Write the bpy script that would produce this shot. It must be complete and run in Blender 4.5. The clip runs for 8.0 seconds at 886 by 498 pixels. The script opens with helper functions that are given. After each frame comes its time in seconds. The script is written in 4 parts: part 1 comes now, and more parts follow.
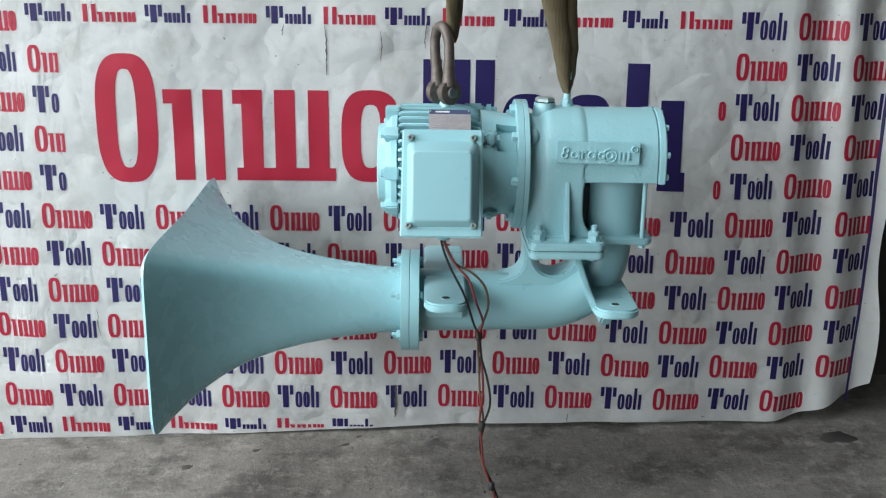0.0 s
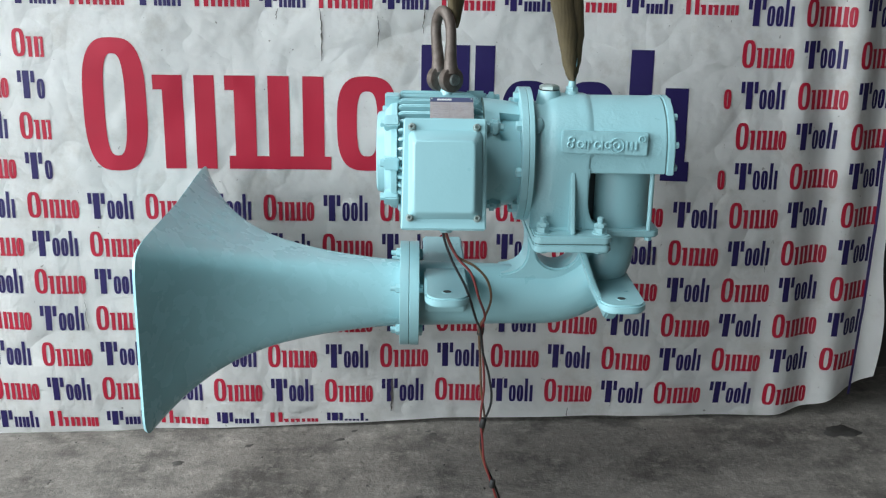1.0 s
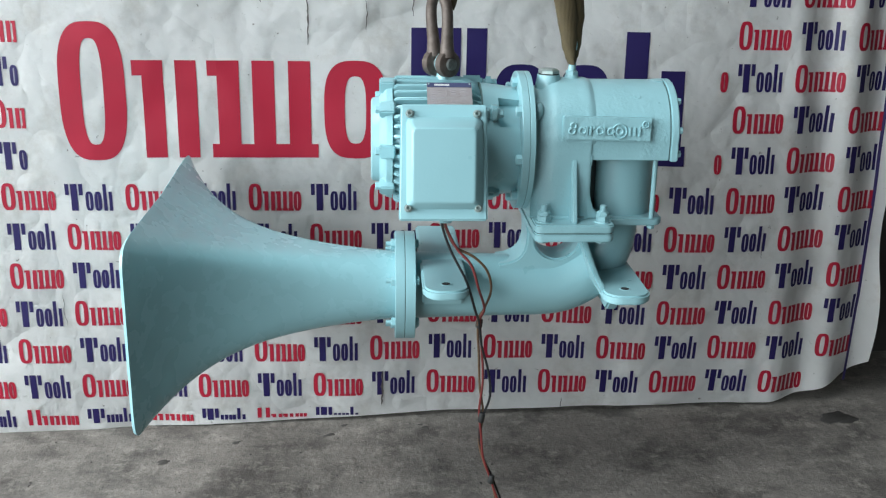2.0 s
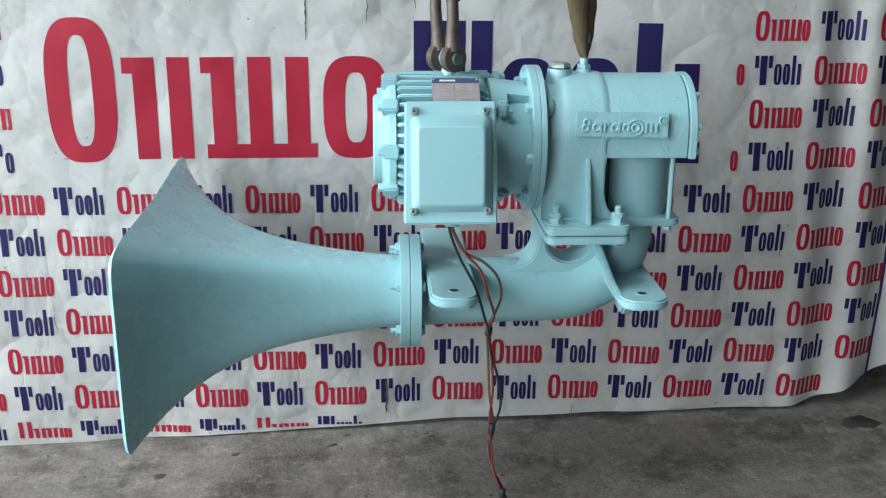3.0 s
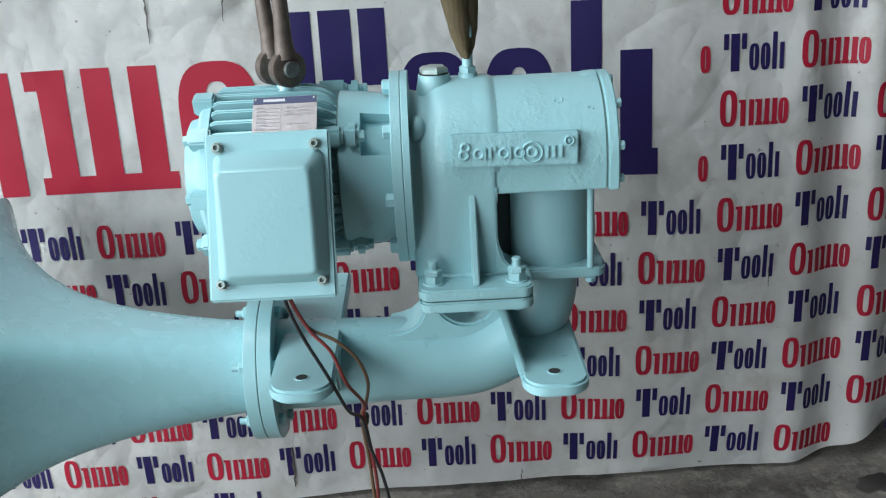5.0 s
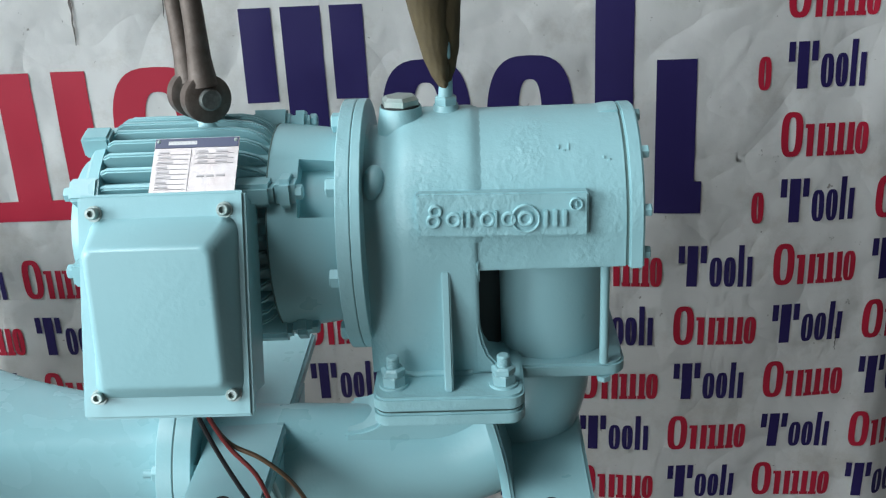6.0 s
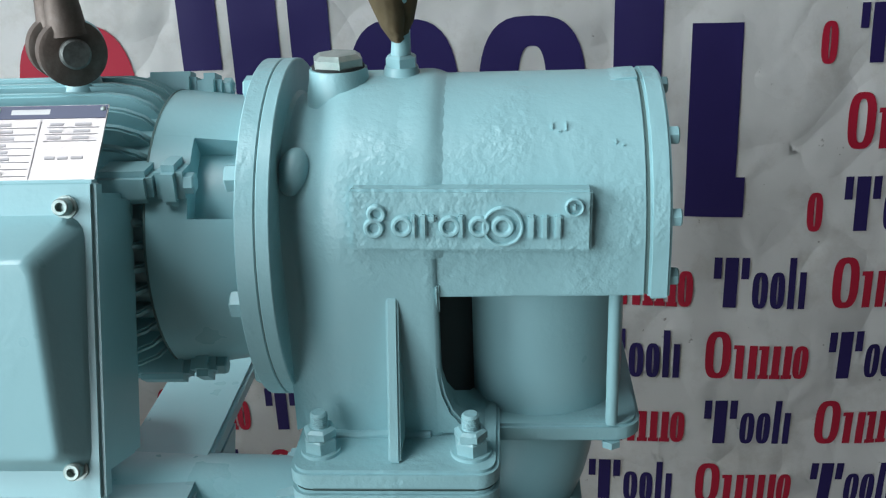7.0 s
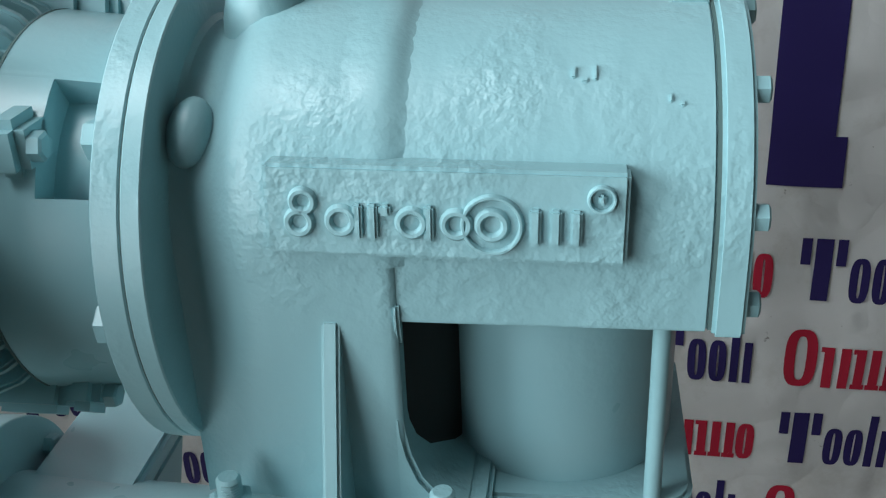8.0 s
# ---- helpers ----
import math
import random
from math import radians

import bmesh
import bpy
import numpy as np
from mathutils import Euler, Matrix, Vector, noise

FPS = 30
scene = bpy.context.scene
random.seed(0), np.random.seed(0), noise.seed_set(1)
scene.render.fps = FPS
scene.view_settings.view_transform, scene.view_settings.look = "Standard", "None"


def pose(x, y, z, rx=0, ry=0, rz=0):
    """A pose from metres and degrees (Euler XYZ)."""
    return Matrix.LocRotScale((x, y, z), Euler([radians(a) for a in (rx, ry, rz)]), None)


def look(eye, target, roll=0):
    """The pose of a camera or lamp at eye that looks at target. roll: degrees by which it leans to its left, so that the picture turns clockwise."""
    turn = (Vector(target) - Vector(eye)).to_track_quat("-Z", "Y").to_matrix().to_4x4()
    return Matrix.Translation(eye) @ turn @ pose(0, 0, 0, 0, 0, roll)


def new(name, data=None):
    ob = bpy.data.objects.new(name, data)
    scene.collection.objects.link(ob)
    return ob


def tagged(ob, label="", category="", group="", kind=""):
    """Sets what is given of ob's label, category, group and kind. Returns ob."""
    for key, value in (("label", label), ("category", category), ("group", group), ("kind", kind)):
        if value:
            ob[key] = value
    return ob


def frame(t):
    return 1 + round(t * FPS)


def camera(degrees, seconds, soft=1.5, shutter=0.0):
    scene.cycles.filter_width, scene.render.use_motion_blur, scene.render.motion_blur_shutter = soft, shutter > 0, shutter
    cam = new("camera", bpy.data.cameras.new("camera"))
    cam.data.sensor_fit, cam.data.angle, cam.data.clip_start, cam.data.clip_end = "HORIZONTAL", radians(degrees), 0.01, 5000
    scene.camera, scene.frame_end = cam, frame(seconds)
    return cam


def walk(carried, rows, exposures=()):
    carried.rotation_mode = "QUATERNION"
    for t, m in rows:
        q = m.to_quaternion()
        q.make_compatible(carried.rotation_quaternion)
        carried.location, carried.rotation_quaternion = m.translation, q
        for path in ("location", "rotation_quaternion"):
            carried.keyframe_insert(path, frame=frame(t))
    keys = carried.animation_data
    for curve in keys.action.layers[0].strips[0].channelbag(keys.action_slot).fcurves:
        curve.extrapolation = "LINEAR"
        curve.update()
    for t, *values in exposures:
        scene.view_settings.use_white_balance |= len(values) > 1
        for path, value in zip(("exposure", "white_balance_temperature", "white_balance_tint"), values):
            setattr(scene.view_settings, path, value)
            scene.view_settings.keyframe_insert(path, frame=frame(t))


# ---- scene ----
cam = camera(46.5, 8.0, soft=1.2)
PATH = [
    (0, (0.038, 0.125, 0.92), (0.056, 2.049, 0.374), -1.0),
    (0.5, (0.029, 0.147, 0.92), (0.056, 2.066, 0.357), -1.0),
    (1, (0.015, 0.175, 0.919), (0.061, 2.09, 0.343), -0.7),
    (1.5, (-0.014, 0.203, 0.917), (0.081, 2.109, 0.32), -0.3),
    (3, (-0.034, 0.304, 0.906), (0.076, 2.202, 0.288), -1.3),
    (3.5, (0.008, 0.367, 0.898), (0.052, 2.264, 0.266), -2.5),
    (4, (0.09, 0.433, 0.899), (0.062, 2.329, 0.263), -3.9),
    (4.5, (0.16, 0.515, 0.889), (0.152, 2.411, 0.255), -4.7),
    (4.7, (0.185, 0.572, 0.891), (0.189, 2.46, 0.231), -4.6),
    (5.8, (0.257, 0.876, 0.880), (0.184, 2.751, 0.188), -4.8),
    (6, (0.279, 0.933, 0.891), (0.181, 2.789, 0.152), -4.6),
    (6.5, (0.302, 1.045, 0.863), (0.199, 2.889, 0.095), -4.4),
    (7, (0.313, 1.141, 0.822), (0.16, 2.987, 0.068), -4.1),
    (7.5, (0.314, 1.245, 0.8), (0.12, 3.06, -0.018), -3.7),
    (8, (0.337, 1.322, 0.775), (0.052, 3.102, -0.09), -4.3),
]
walk(cam, [(t, look(eye, target, roll)) for t, eye, target, roll in PATH],
     exposures=[(0.0, 0.03), (4.7, 0.07), (6.0, -0.04), (7.0, -0.04), (8.0, -0.05)])

# ---- light ----
world = bpy.data.worlds.new("world")
scene.world = world
world.use_nodes = True
wn = world.node_tree
sky = wn.nodes.new("ShaderNodeTexSky")
sky.sky_type, sky.sun_disc = "NISHITA", False
sky.sun_elevation, sky.sun_rotation = radians(38), radians(258)
wn.links.new(sky.outputs[0], wn.nodes["Background"].inputs[0])
wn.nodes["Background"].inputs[1].default_value = 0.06


def lamp(name, at, target, w, h, power, colour):
    data = bpy.data.lights.new(name, "AREA")
    data.shape, data.size, data.size_y, data.energy, data.color = "RECTANGLE", w, h, power, colour
    ob = new(name, data)
    ob.matrix_world = look(at, target)
    return ob


sun_data = bpy.data.lights.new("sun", "SUN")
sun_data.energy, sun_data.angle, sun_data.color = 1.0, radians(12), (1.0, 0.97, 0.92)
sun = new("sun", sun_data)
sun.matrix_world = look((-9, -2, 7), (0, 0, 0))
# area lamps for daylight; the open corner and the roof light are unseen, assumed
lamp("daylight_side", (-3.75, 0.15, 1.85), (0.2, 1.6, 0.5), 3.2, 2.4, 335, (0.845, 0.945, 1.0))
lamp("daylight_corner", (-1.9, -1.9, 1.15), (0.2, 1.9, 0.5), 1.9, 2.1, 62, (0.845, 0.945, 1.0))
lamp("daylight_roof", (-1.0, 0.8, 3.52), (-0.6, 1.2, 0.0), 1.1, 1.1, 58, (0.88, 0.96, 1.0))

# ---- materials ----


def nodes_of(name):
    m = bpy.data.materials.new(name)
    m.use_nodes = True
    nt = m.node_tree
    return m, nt, nt.nodes["Principled BSDF"]


def add(nt, kind, **inputs):
    n = nt.nodes.new(kind)
    for k, v in inputs.items():
        n.inputs[k.replace("_", " ")].default_value = v
    return n


def coords(nt):
    return nt.nodes.new("ShaderNodeTexCoord").outputs["Object"]


def noise_of(nt, scale, detail=4.0, rough=0.55):
    n = add(nt, "ShaderNodeTexNoise", Scale=scale, Detail=detail, Roughness=rough)
    nt.links.new(coords(nt), n.inputs["Vector"])
    return n.outputs["Fac"]


def ramp(nt, fac, stops):
    r = nt.nodes.new("ShaderNodeValToRGB")
    while len(r.color_ramp.elements) < len(stops):
        r.color_ramp.elements.new(0.5)
    for e, (p, c) in zip(r.color_ramp.elements, stops):
        e.position, e.color = p, (*c, 1)
    nt.links.new(fac, r.inputs[0])
    return r.outputs[0]


def blend(nt, fac, a, b, mode="MIX"):
    m = nt.nodes.new("ShaderNodeMix")
    m.data_type, m.blend_type = "RGBA", mode
    for sock, v in ((0, fac), (6, a), (7, b)):
        if isinstance(v, (int, float)):
            m.inputs[sock].default_value = v
        elif isinstance(v, tuple):
            m.inputs[sock].default_value = (*v, 1)
        else:
            nt.links.new(v, m.inputs[sock])
    return m.outputs[2]


def bump(nt, bsdf, layers):
    last = None
    for fac, strength, distance in layers:
        b = add(nt, "ShaderNodeBump", Strength=strength, Distance=distance)
        nt.links.new(fac, b.inputs["Height"])
        if last:
            nt.links.new(last, b.inputs["Normal"])
        last = b.outputs["Normal"]
    nt.links.new(last, bsdf.inputs["Normal"])


def paint(name, colour, cast, rough=0.42, speck=0.3, patchy=0.86):
    """Mint enamel; cast: how rough the casting under it is."""
    m, nt, b = nodes_of(name)
    c2 = tuple(v * patchy for v in colour)
    c = blend(nt, noise_of(nt, 9, 5), colour, c2)
    dirt = ramp(nt, noise_of(nt, 60, 6, 0.7), [(0.0, (0, 0, 0)), (0.68, (0, 0, 0)), (0.8, (1, 1, 1))])
    c = blend(nt, blend(nt, speck, (0, 0, 0), dirt), c, (0.20, 0.27, 0.22))
    nt.links.new(c, b.inputs["Base Color"])
    swing = min(1.0, 7 * (1 - patchy))
    r = ramp(nt, noise_of(nt, 25, 3), [(0.3, (rough - 0.08 * swing,) * 3), (0.7, (rough + 0.1 * swing,) * 3)])
    nt.links.new(r, b.inputs["Roughness"])
    # orange peel that comes in patches
    patch = ramp(nt, noise_of(nt, 17, 3), [(0.42, (0.16,) * 3), (0.66, (1, 1, 1))])
    peel = nt.nodes.new("ShaderNodeMath")
    peel.operation = "MULTIPLY"
    nt.links.new(noise_of(nt, 210, 2), peel.inputs[0])
    nt.links.new(patch, peel.inputs[1])
    bump(nt, b, [(peel.outputs[0], 0.50 * cast, 0.0024), (noise_of(nt, 520, 2), 0.14 * cast, 0.0006), (noise_of(nt, 34, 1.0, 0.3), 0.16 * cast, 0.004)])
    return m


MINT = (0.284, 0.505, 0.540)
cast_paint = paint("cast_mint_paint", MINT, 1.0, 0.37)
smooth_paint = paint("smooth_mint_paint", MINT, 0.22, 0.31, 0.1, 0.92)
bell_paint = paint("bell_mint_paint", (0.300, 0.535, 0.575), 0.03, 0.27, 0.0, 0.96)


def metal(name, colour, rough, metallic=1.0, grime=(0.05, 0.04, 0.035)):
    m, nt, b = nodes_of(name)
    g = ramp(nt, noise_of(nt, 70, 5, 0.7), [(0.35, (0, 0, 0)), (0.75, (1, 1, 1))])
    nt.links.new(blend(nt, g, colour, grime), b.inputs["Base Color"])
    b.inputs["Metallic"].default_value = metallic
    b.inputs["Roughness"].default_value = rough
    bump(nt, b, [(noise_of(nt, 240, 4), 0.3, 0.001)])
    return m


steel = metal("worn_steel", (0.42, 0.47, 0.45), 0.36, 0.6, (0.25, 0.36, 0.34))
iron = metal("brown_iron", (0.14, 0.115, 0.10), 0.55, 0.55, (0.07, 0.05, 0.04))
plate_metal = metal("plate_metal", (0.44, 0.41, 0.415), 0.38, 0.6, (0.38, 0.33, 0.32))


def plain(name, colour, rough=0.5, var=0.8, scale=30, bumpy=0.0, metallic=0.0):
    m, nt, b = nodes_of(name)
    nt.links.new(blend(nt, noise_of(nt, scale, 5, 0.65), colour, tuple(v * var for v in colour)), b.inputs["Base Color"])
    b.inputs["Roughness"].default_value, b.inputs["Metallic"].default_value = rough, metallic
    if bumpy:
        bump(nt, b, [(noise_of(nt, 300, 3), bumpy, 0.001)])
    return m


ink_blue = plain("plate_ink", (0.05, 0.06, 0.13), 0.4)
ink_dark = plain("plate_print", (0.40, 0.37, 0.38), 0.4)
ink_white = plain("plate_white", (0.7, 0.7, 0.7), 0.4)
gasket = plain("dark_joint", (0.09, 0.16, 0.155), 0.8)
# near-black for painted shade in recess and bolt holes, and for the washer
shade_and_washer_dark = plain("shade_and_washer_dark", (0.02, 0.025, 0.025), 0.9)
wire_black = plain("black_insulation", (0.015, 0.016, 0.018), 0.4)
wire_red = plain("red_insulation", (0.19, 0.03, 0.028), 0.4)
wire_brown = plain("brown_insulation", (0.13, 0.075, 0.04), 0.45)
tape = plain("black_tape", (0.02, 0.02, 0.02), 0.6)
copper = metal("bare_copper", (0.35, 0.18, 0.08), 0.5, 0.8)


def printed(name, colour):
    """Ink on vinyl: slightly faded, scuffed to the white below."""
    m, nt, b = nodes_of(name)
    c = blend(nt, noise_of(nt, 14, 4), colour, tuple(v * 0.75 for v in colour))
    scuff = ramp(nt, noise_of(nt, 120, 6, 0.75), [(0.0, (0, 0, 0)), (0.74, (0, 0, 0)), (0.84, (0.25, 0.25, 0.25))])
    nt.links.new(blend(nt, scuff, c, (0.5, 0.48, 0.46)), b.inputs["Base Color"])
    b.inputs["Roughness"].default_value = 0.5
    b.inputs["Specular IOR Level"].default_value = 0.25
    return m


print_red = printed("red_print", (0.33, 0.010, 0.030))
print_blue = printed("blue_print", (0.016, 0.010, 0.072))
print_edge = printed("purple_edge_print", (0.035, 0.025, 0.10))


def vinyl_material():
    m, nt, b = nodes_of("white_vinyl")
    c = blend(nt, noise_of(nt, 3.5, 5, 0.6), (0.84, 0.83, 0.81), (0.76, 0.75, 0.725))
    grime = ramp(nt, noise_of(nt, 11, 7, 0.72), [(0.0, (0, 0, 0)), (0.52, (0, 0, 0)), (0.74, (0.55, 0.55, 0.55))])
    c = blend(nt, grime, c, (0.50, 0.455, 0.385))
    spots = ramp(nt, noise_of(nt, 85, 3, 0.6), [(0.0, (0, 0, 0)), (0.70, (0, 0, 0)), (0.75, (0.7, 0.7, 0.7))])
    c = blend(nt, spots, c, (0.16, 0.13, 0.10))
    nt.links.new(c, b.inputs["Base Color"])
    b.inputs["Roughness"].default_value = 0.48
    folds = []
    for scale in (3.1, 7.5, 17.0):
        sub = nt.nodes.new("ShaderNodeMath")
        sub.operation, sub.inputs[1].default_value = "SUBTRACT", 0.5
        nt.links.new(noise_of(nt, scale, 1.5, 0.4), sub.inputs[0])
        ab = nt.nodes.new("ShaderNodeMath")
        ab.operation = "ABSOLUTE"
        nt.links.new(sub.outputs[0], ab.inputs[0])
        folds.append(ab.outputs[0])
    bump(nt, b, [(noise_of(nt, 5, 4, 0.5), 0.7, 0.024), (folds[0], 0.55, 0.060), (folds[1], 0.42, 0.028), (folds[2], 0.40, 0.011), (noise_of(nt, 30, 4, 0.5), 0.25, 0.004)])
    return m


vinyl = vinyl_material()


def concrete_material():
    m, nt, b = nodes_of("worn_concrete")
    c = blend(nt, noise_of(nt, 2.3, 6, 0.6), (0.205, 0.184, 0.162), (0.108, 0.098, 0.087))
    stain = ramp(nt, noise_of(nt, 5.5, 7, 0.7), [(0.0, (0, 0, 0)), (0.47, (0, 0, 0)), (0.60, (0.9, 0.9, 0.9))])
    c = blend(nt, stain, c, (0.056, 0.049, 0.043))
    light = ramp(nt, noise_of(nt, 26, 7, 0.8), [(0.0, (0, 0, 0)), (0.50, (0, 0, 0)), (0.68, (0.75, 0.75, 0.75))])
    c = blend(nt, light, c, (0.300, 0.275, 0.240))
    mottle = ramp(nt, noise_of(nt, 70, 6, 0.75), [(0.0, (0, 0, 0)), (0.52, (0, 0, 0)), (0.66, (0.7, 0.7, 0.7))])
    c = blend(nt, mottle, c, (0.080, 0.073, 0.065))
    grit = ramp(nt, noise_of(nt, 260, 4, 0.7), [(0.0, (0, 0, 0)), (0.60, (0, 0, 0)), (0.70, (0.7, 0.7, 0.7))])
    c = blend(nt, grit, c, (0.055, 0.050, 0.045))
    nt.links.new(c, b.inputs["Base Color"])
    b.inputs["Roughness"].default_value = 0.8
    bump(nt, b, [(noise_of(nt, 18, 6, 0.65), 0.5, 0.008), (noise_of(nt, 150, 4, 0.7), 0.6, 0.003)])
    return m


concrete = concrete_material()
# near-black, so that the walls bounce little light
wall_mat = plain("dark_plaster", (0.045, 0.04, 0.036), 0.9, 0.55, 4, 0.3)
shed_mat = plain("shed_plaster", (0.32, 0.31, 0.29), 0.9, 0.7, 3, 0.2)
ceil_mat = plain("shed_sheet", (0.14, 0.14, 0.14), 0.7, 0.75, 5)
stain_mat = plain("oil_stain", (0.048, 0.044, 0.040), 0.55, 0.5, 40, 0.4)
yellow_mat = plain("worn_yellow_paint", (0.30, 0.26, 0.10), 0.8, 0.55, 35, 0.3)
dirt_mat = plain("dark_grit", (0.060, 0.054, 0.048), 0.8, 0.6, 60, 0.3)


def webbing_material():
    m, nt, b = nodes_of("olive_webbing")
    w = add(nt, "ShaderNodeTexWave", Scale=60.0, Distortion=6.0, Detail=3.0)
    nt.links.new(coords(nt), w.inputs["Vector"])
    c = blend(nt, noise_of(nt, 40, 6, 0.7), (0.125, 0.095, 0.040), (0.045, 0.033, 0.020))
    c = blend(nt, blend(nt, 0.35, (0, 0, 0), w.outputs["Fac"]), c, (0.075, 0.055, 0.03))
    nt.links.new(c, b.inputs["Base Color"])
    b.inputs["Roughness"].default_value = 0.85
    bump(nt, b, [(w.outputs["Fac"], 0.15, 0.001), (noise_of(nt, 220, 3), 0.4, 0.001)])
    return m


webbing = webbing_material()

# ---- mesh tools ----
PIVOT = Vector((0.2, 1.72, 0.6))


def mesh_of(name, bm, material, sharp=35):
    me = bpy.data.meshes.new(name)
    bmesh.ops.recalc_face_normals(bm, faces=bm.faces)
    for f in bm.faces:
        f.smooth = True
    bm.to_mesh(me)
    bm.free()
    me.set_sharp_from_angle(angle=radians(sharp))
    me.materials.append(material)
    return me


def part(name, bm, material, parent, label="", origin=None):
    """One mesh as a part of a thing; the mesh is given in the thing's own upright frame."""
    o = PIVOT if origin is None else Vector(origin)
    bmesh.ops.translate(bm, verts=bm.verts, vec=-o)
    ob = new(name, mesh_of(name, bm, material))
    ob.parent = parent
    return tagged(ob, label)


def solo(name, bm, material, label, category, kind="", sharp=35):
    return tagged(new(name, mesh_of(name, bm, material, sharp)), label, category, kind=kind)


def soften(bm, width, seg=2, angle=30, geom=None):
    edges = [e for e in (geom or bm.edges) if len(e.link_faces) == 2 and e.calc_face_angle(0) > radians(angle)]
    if edges:
        bmesh.ops.bevel(bm, geom=edges, offset=width, segments=seg, affect="EDGES", clamp_overlap=True)


def box(bm, lo, hi, turn=None, bevel=0.0):
    b2 = bmesh.new()
    r = bmesh.ops.create_cube(b2, size=1)
    for v in r["verts"]:
        v.co = Vector([(a + b) / 2 + c * (b - a) for a, b, c in zip(lo, hi, v.co)])
    if bevel:
        soften(b2, bevel)
    if turn:
        bmesh.ops.transform(b2, matrix=turn, verts=b2.verts)
    join(bm, b2)


def join(bm, b2):
    me = bpy.data.meshes.new("tmp")
    b2.to_mesh(me)
    b2.free()
    bm.from_mesh(me)
    bpy.data.meshes.remove(me)


def frame_of(axis):
    z = Vector(axis).normalized()
    x = Vector((0, 0, 1)) if abs(z.z) < 0.9 else Vector((0, 1, 0))
    x = (x - z * x.dot(z)).normalized()
    return x, z.cross(x), z


def lathe(bm, origin, axis, profile, seg=48, a0=0.0, a1=360.0, first=0.0):
    """profile: (along the axis, radius). A full turn, or an open one from a0 to a1 closed by its end faces."""
    x, y, z = frame_of(axis)
    o = Vector(origin)
    full = a1 - a0 >= 360
    n = seg if full else max(3, int(seg * (a1 - a0) / 360))
    rings = []
    for k in range(n if full else n + 1):
        a = radians(first + a0 + (a1 - a0) * k / n)
        d = x * math.cos(a) + y * math.sin(a)
        rings.append([bm.verts.new(o + z * s + d * max(r, 1e-5)) for s, r in profile])
    for k in range(n):
        p, q = rings[k], rings[(k + 1) % len(rings)]
        for i in range(len(profile) - 1):
            bm.faces.new((p[i], p[i + 1], q[i + 1], q[i]))
    if full:
        for i in (0, -1):
            if profile[i][1] > 1e-4:
                bm.faces.new([r[i] for r in rings])
    else:
        for r in (rings[0], rings[-1]):
            bm.faces.new(r)


def rod(bm, p, q, r, seg=20, r2=None):
    p, q = Vector(p), Vector(q)
    lathe(bm, p, q - p, [(0, r), ((q - p).length, r if r2 is None else r2)], seg)


def hexa(bm, p, axis, across, height, turn=0.0):
    """A hexagon head or nut with chamfered corners."""
    r = across / math.sqrt(3)
    c = across * 0.09
    lathe(bm, p, axis, [(0, r), (height - c, r), (height, r - c * 1.5)], 6, first=turn)


def prism(bm, poly, axis, a, b, bevel=0.0, seg=2, angle=30):
    """Extrudes a polygon along x (poly in y, z), y (poly in x, z) or z (poly in x, y)."""
    put = {"x": lambda s, u, v: (s, u, v), "y": lambda s, u, v: (u, s, v), "z": lambda s, u, v: (u, v, s)}[axis]
    b2 = bmesh.new()
    lo = [b2.verts.new(put(a, *p)) for p in poly]
    hi = [b2.verts.new(put(b, *p)) for p in poly]
    b2.faces.new(lo), b2.faces.new(hi)
    for i in range(len(poly)):
        j = (i + 1) % len(poly)
        b2.faces.new((lo[i], lo[j], hi[j], hi[i]))
    bmesh.ops.recalc_face_normals(b2, faces=b2.faces)
    if bevel:
        soften(b2, bevel, seg, angle)
    join(bm, b2)


def tube(bm, pts, radii, seg=16, flat=1.0, closed=False):
    """A tube along a smooth line through pts. flat: its second width over its first."""
    pts = [Vector(p) for p in pts]
    n = len(pts)
    if not isinstance(radii, (list, tuple)):
        radii = [radii] * n
    fine, rr = [], []
    steps = 6
    for i in range(n if closed else n - 1):
        p0, p1, p2, p3 = (pts[(i - 1) % n] if closed or i else pts[0], pts[i], pts[(i + 1) % n], pts[(i + 2) % n] if closed or i + 2 < n else pts[-1])
        for k in range(steps):
            t = k / steps
            fine.append(0.5 * (2 * p1 + (p2 - p0) * t + (2 * p0 - 5 * p1 + 4 * p2 - p3) * t * t + (3 * p1 - p0 - 3 * p2 + p3) * t ** 3))
            rr.append(radii[i] * (1 - t) + radii[(i + 1) % n] * t)
    if not closed:
        fine.append(pts[-1]), rr.append(radii[-1])
    m = len(fine)
    rings, x = [], None
    for i in range(m):
        d = (fine[(i + 1) % m] - fine[i - 1]) if closed or 0 < i < m - 1 else (fine[1] - fine[0] if i == 0 else fine[-1] - fine[-2])
        d.normalize()
        x = frame_of(d)[0] if x is None else (x - d * x.dot(d)).normalized()
        y = d.cross(x)
        rings.append([bm.verts.new(fine[i] + (x * math.cos(a) + y * math.sin(a) * flat) * rr[i]) for a in (2 * math.pi * k / seg for k in range(seg))])
    for i in range(m if closed else m - 1):
        p, q = rings[i], rings[(i + 1) % m]
        for k in range(seg):
            bm.faces.new((p[k], p[(k + 1) % seg], q[(k + 1) % seg], q[k]))
    if not closed:
        bm.faces.new(rings[0]), bm.faces.new(rings[-1])


def arc(cx, cz, r, a0, a1, n):
    return [(cx + r * math.cos(radians(a0 + (a1 - a0) * k / n)), cz + r * math.sin(radians(a0 + (a1 - a0) * k / n))) for k in range(n + 1)]


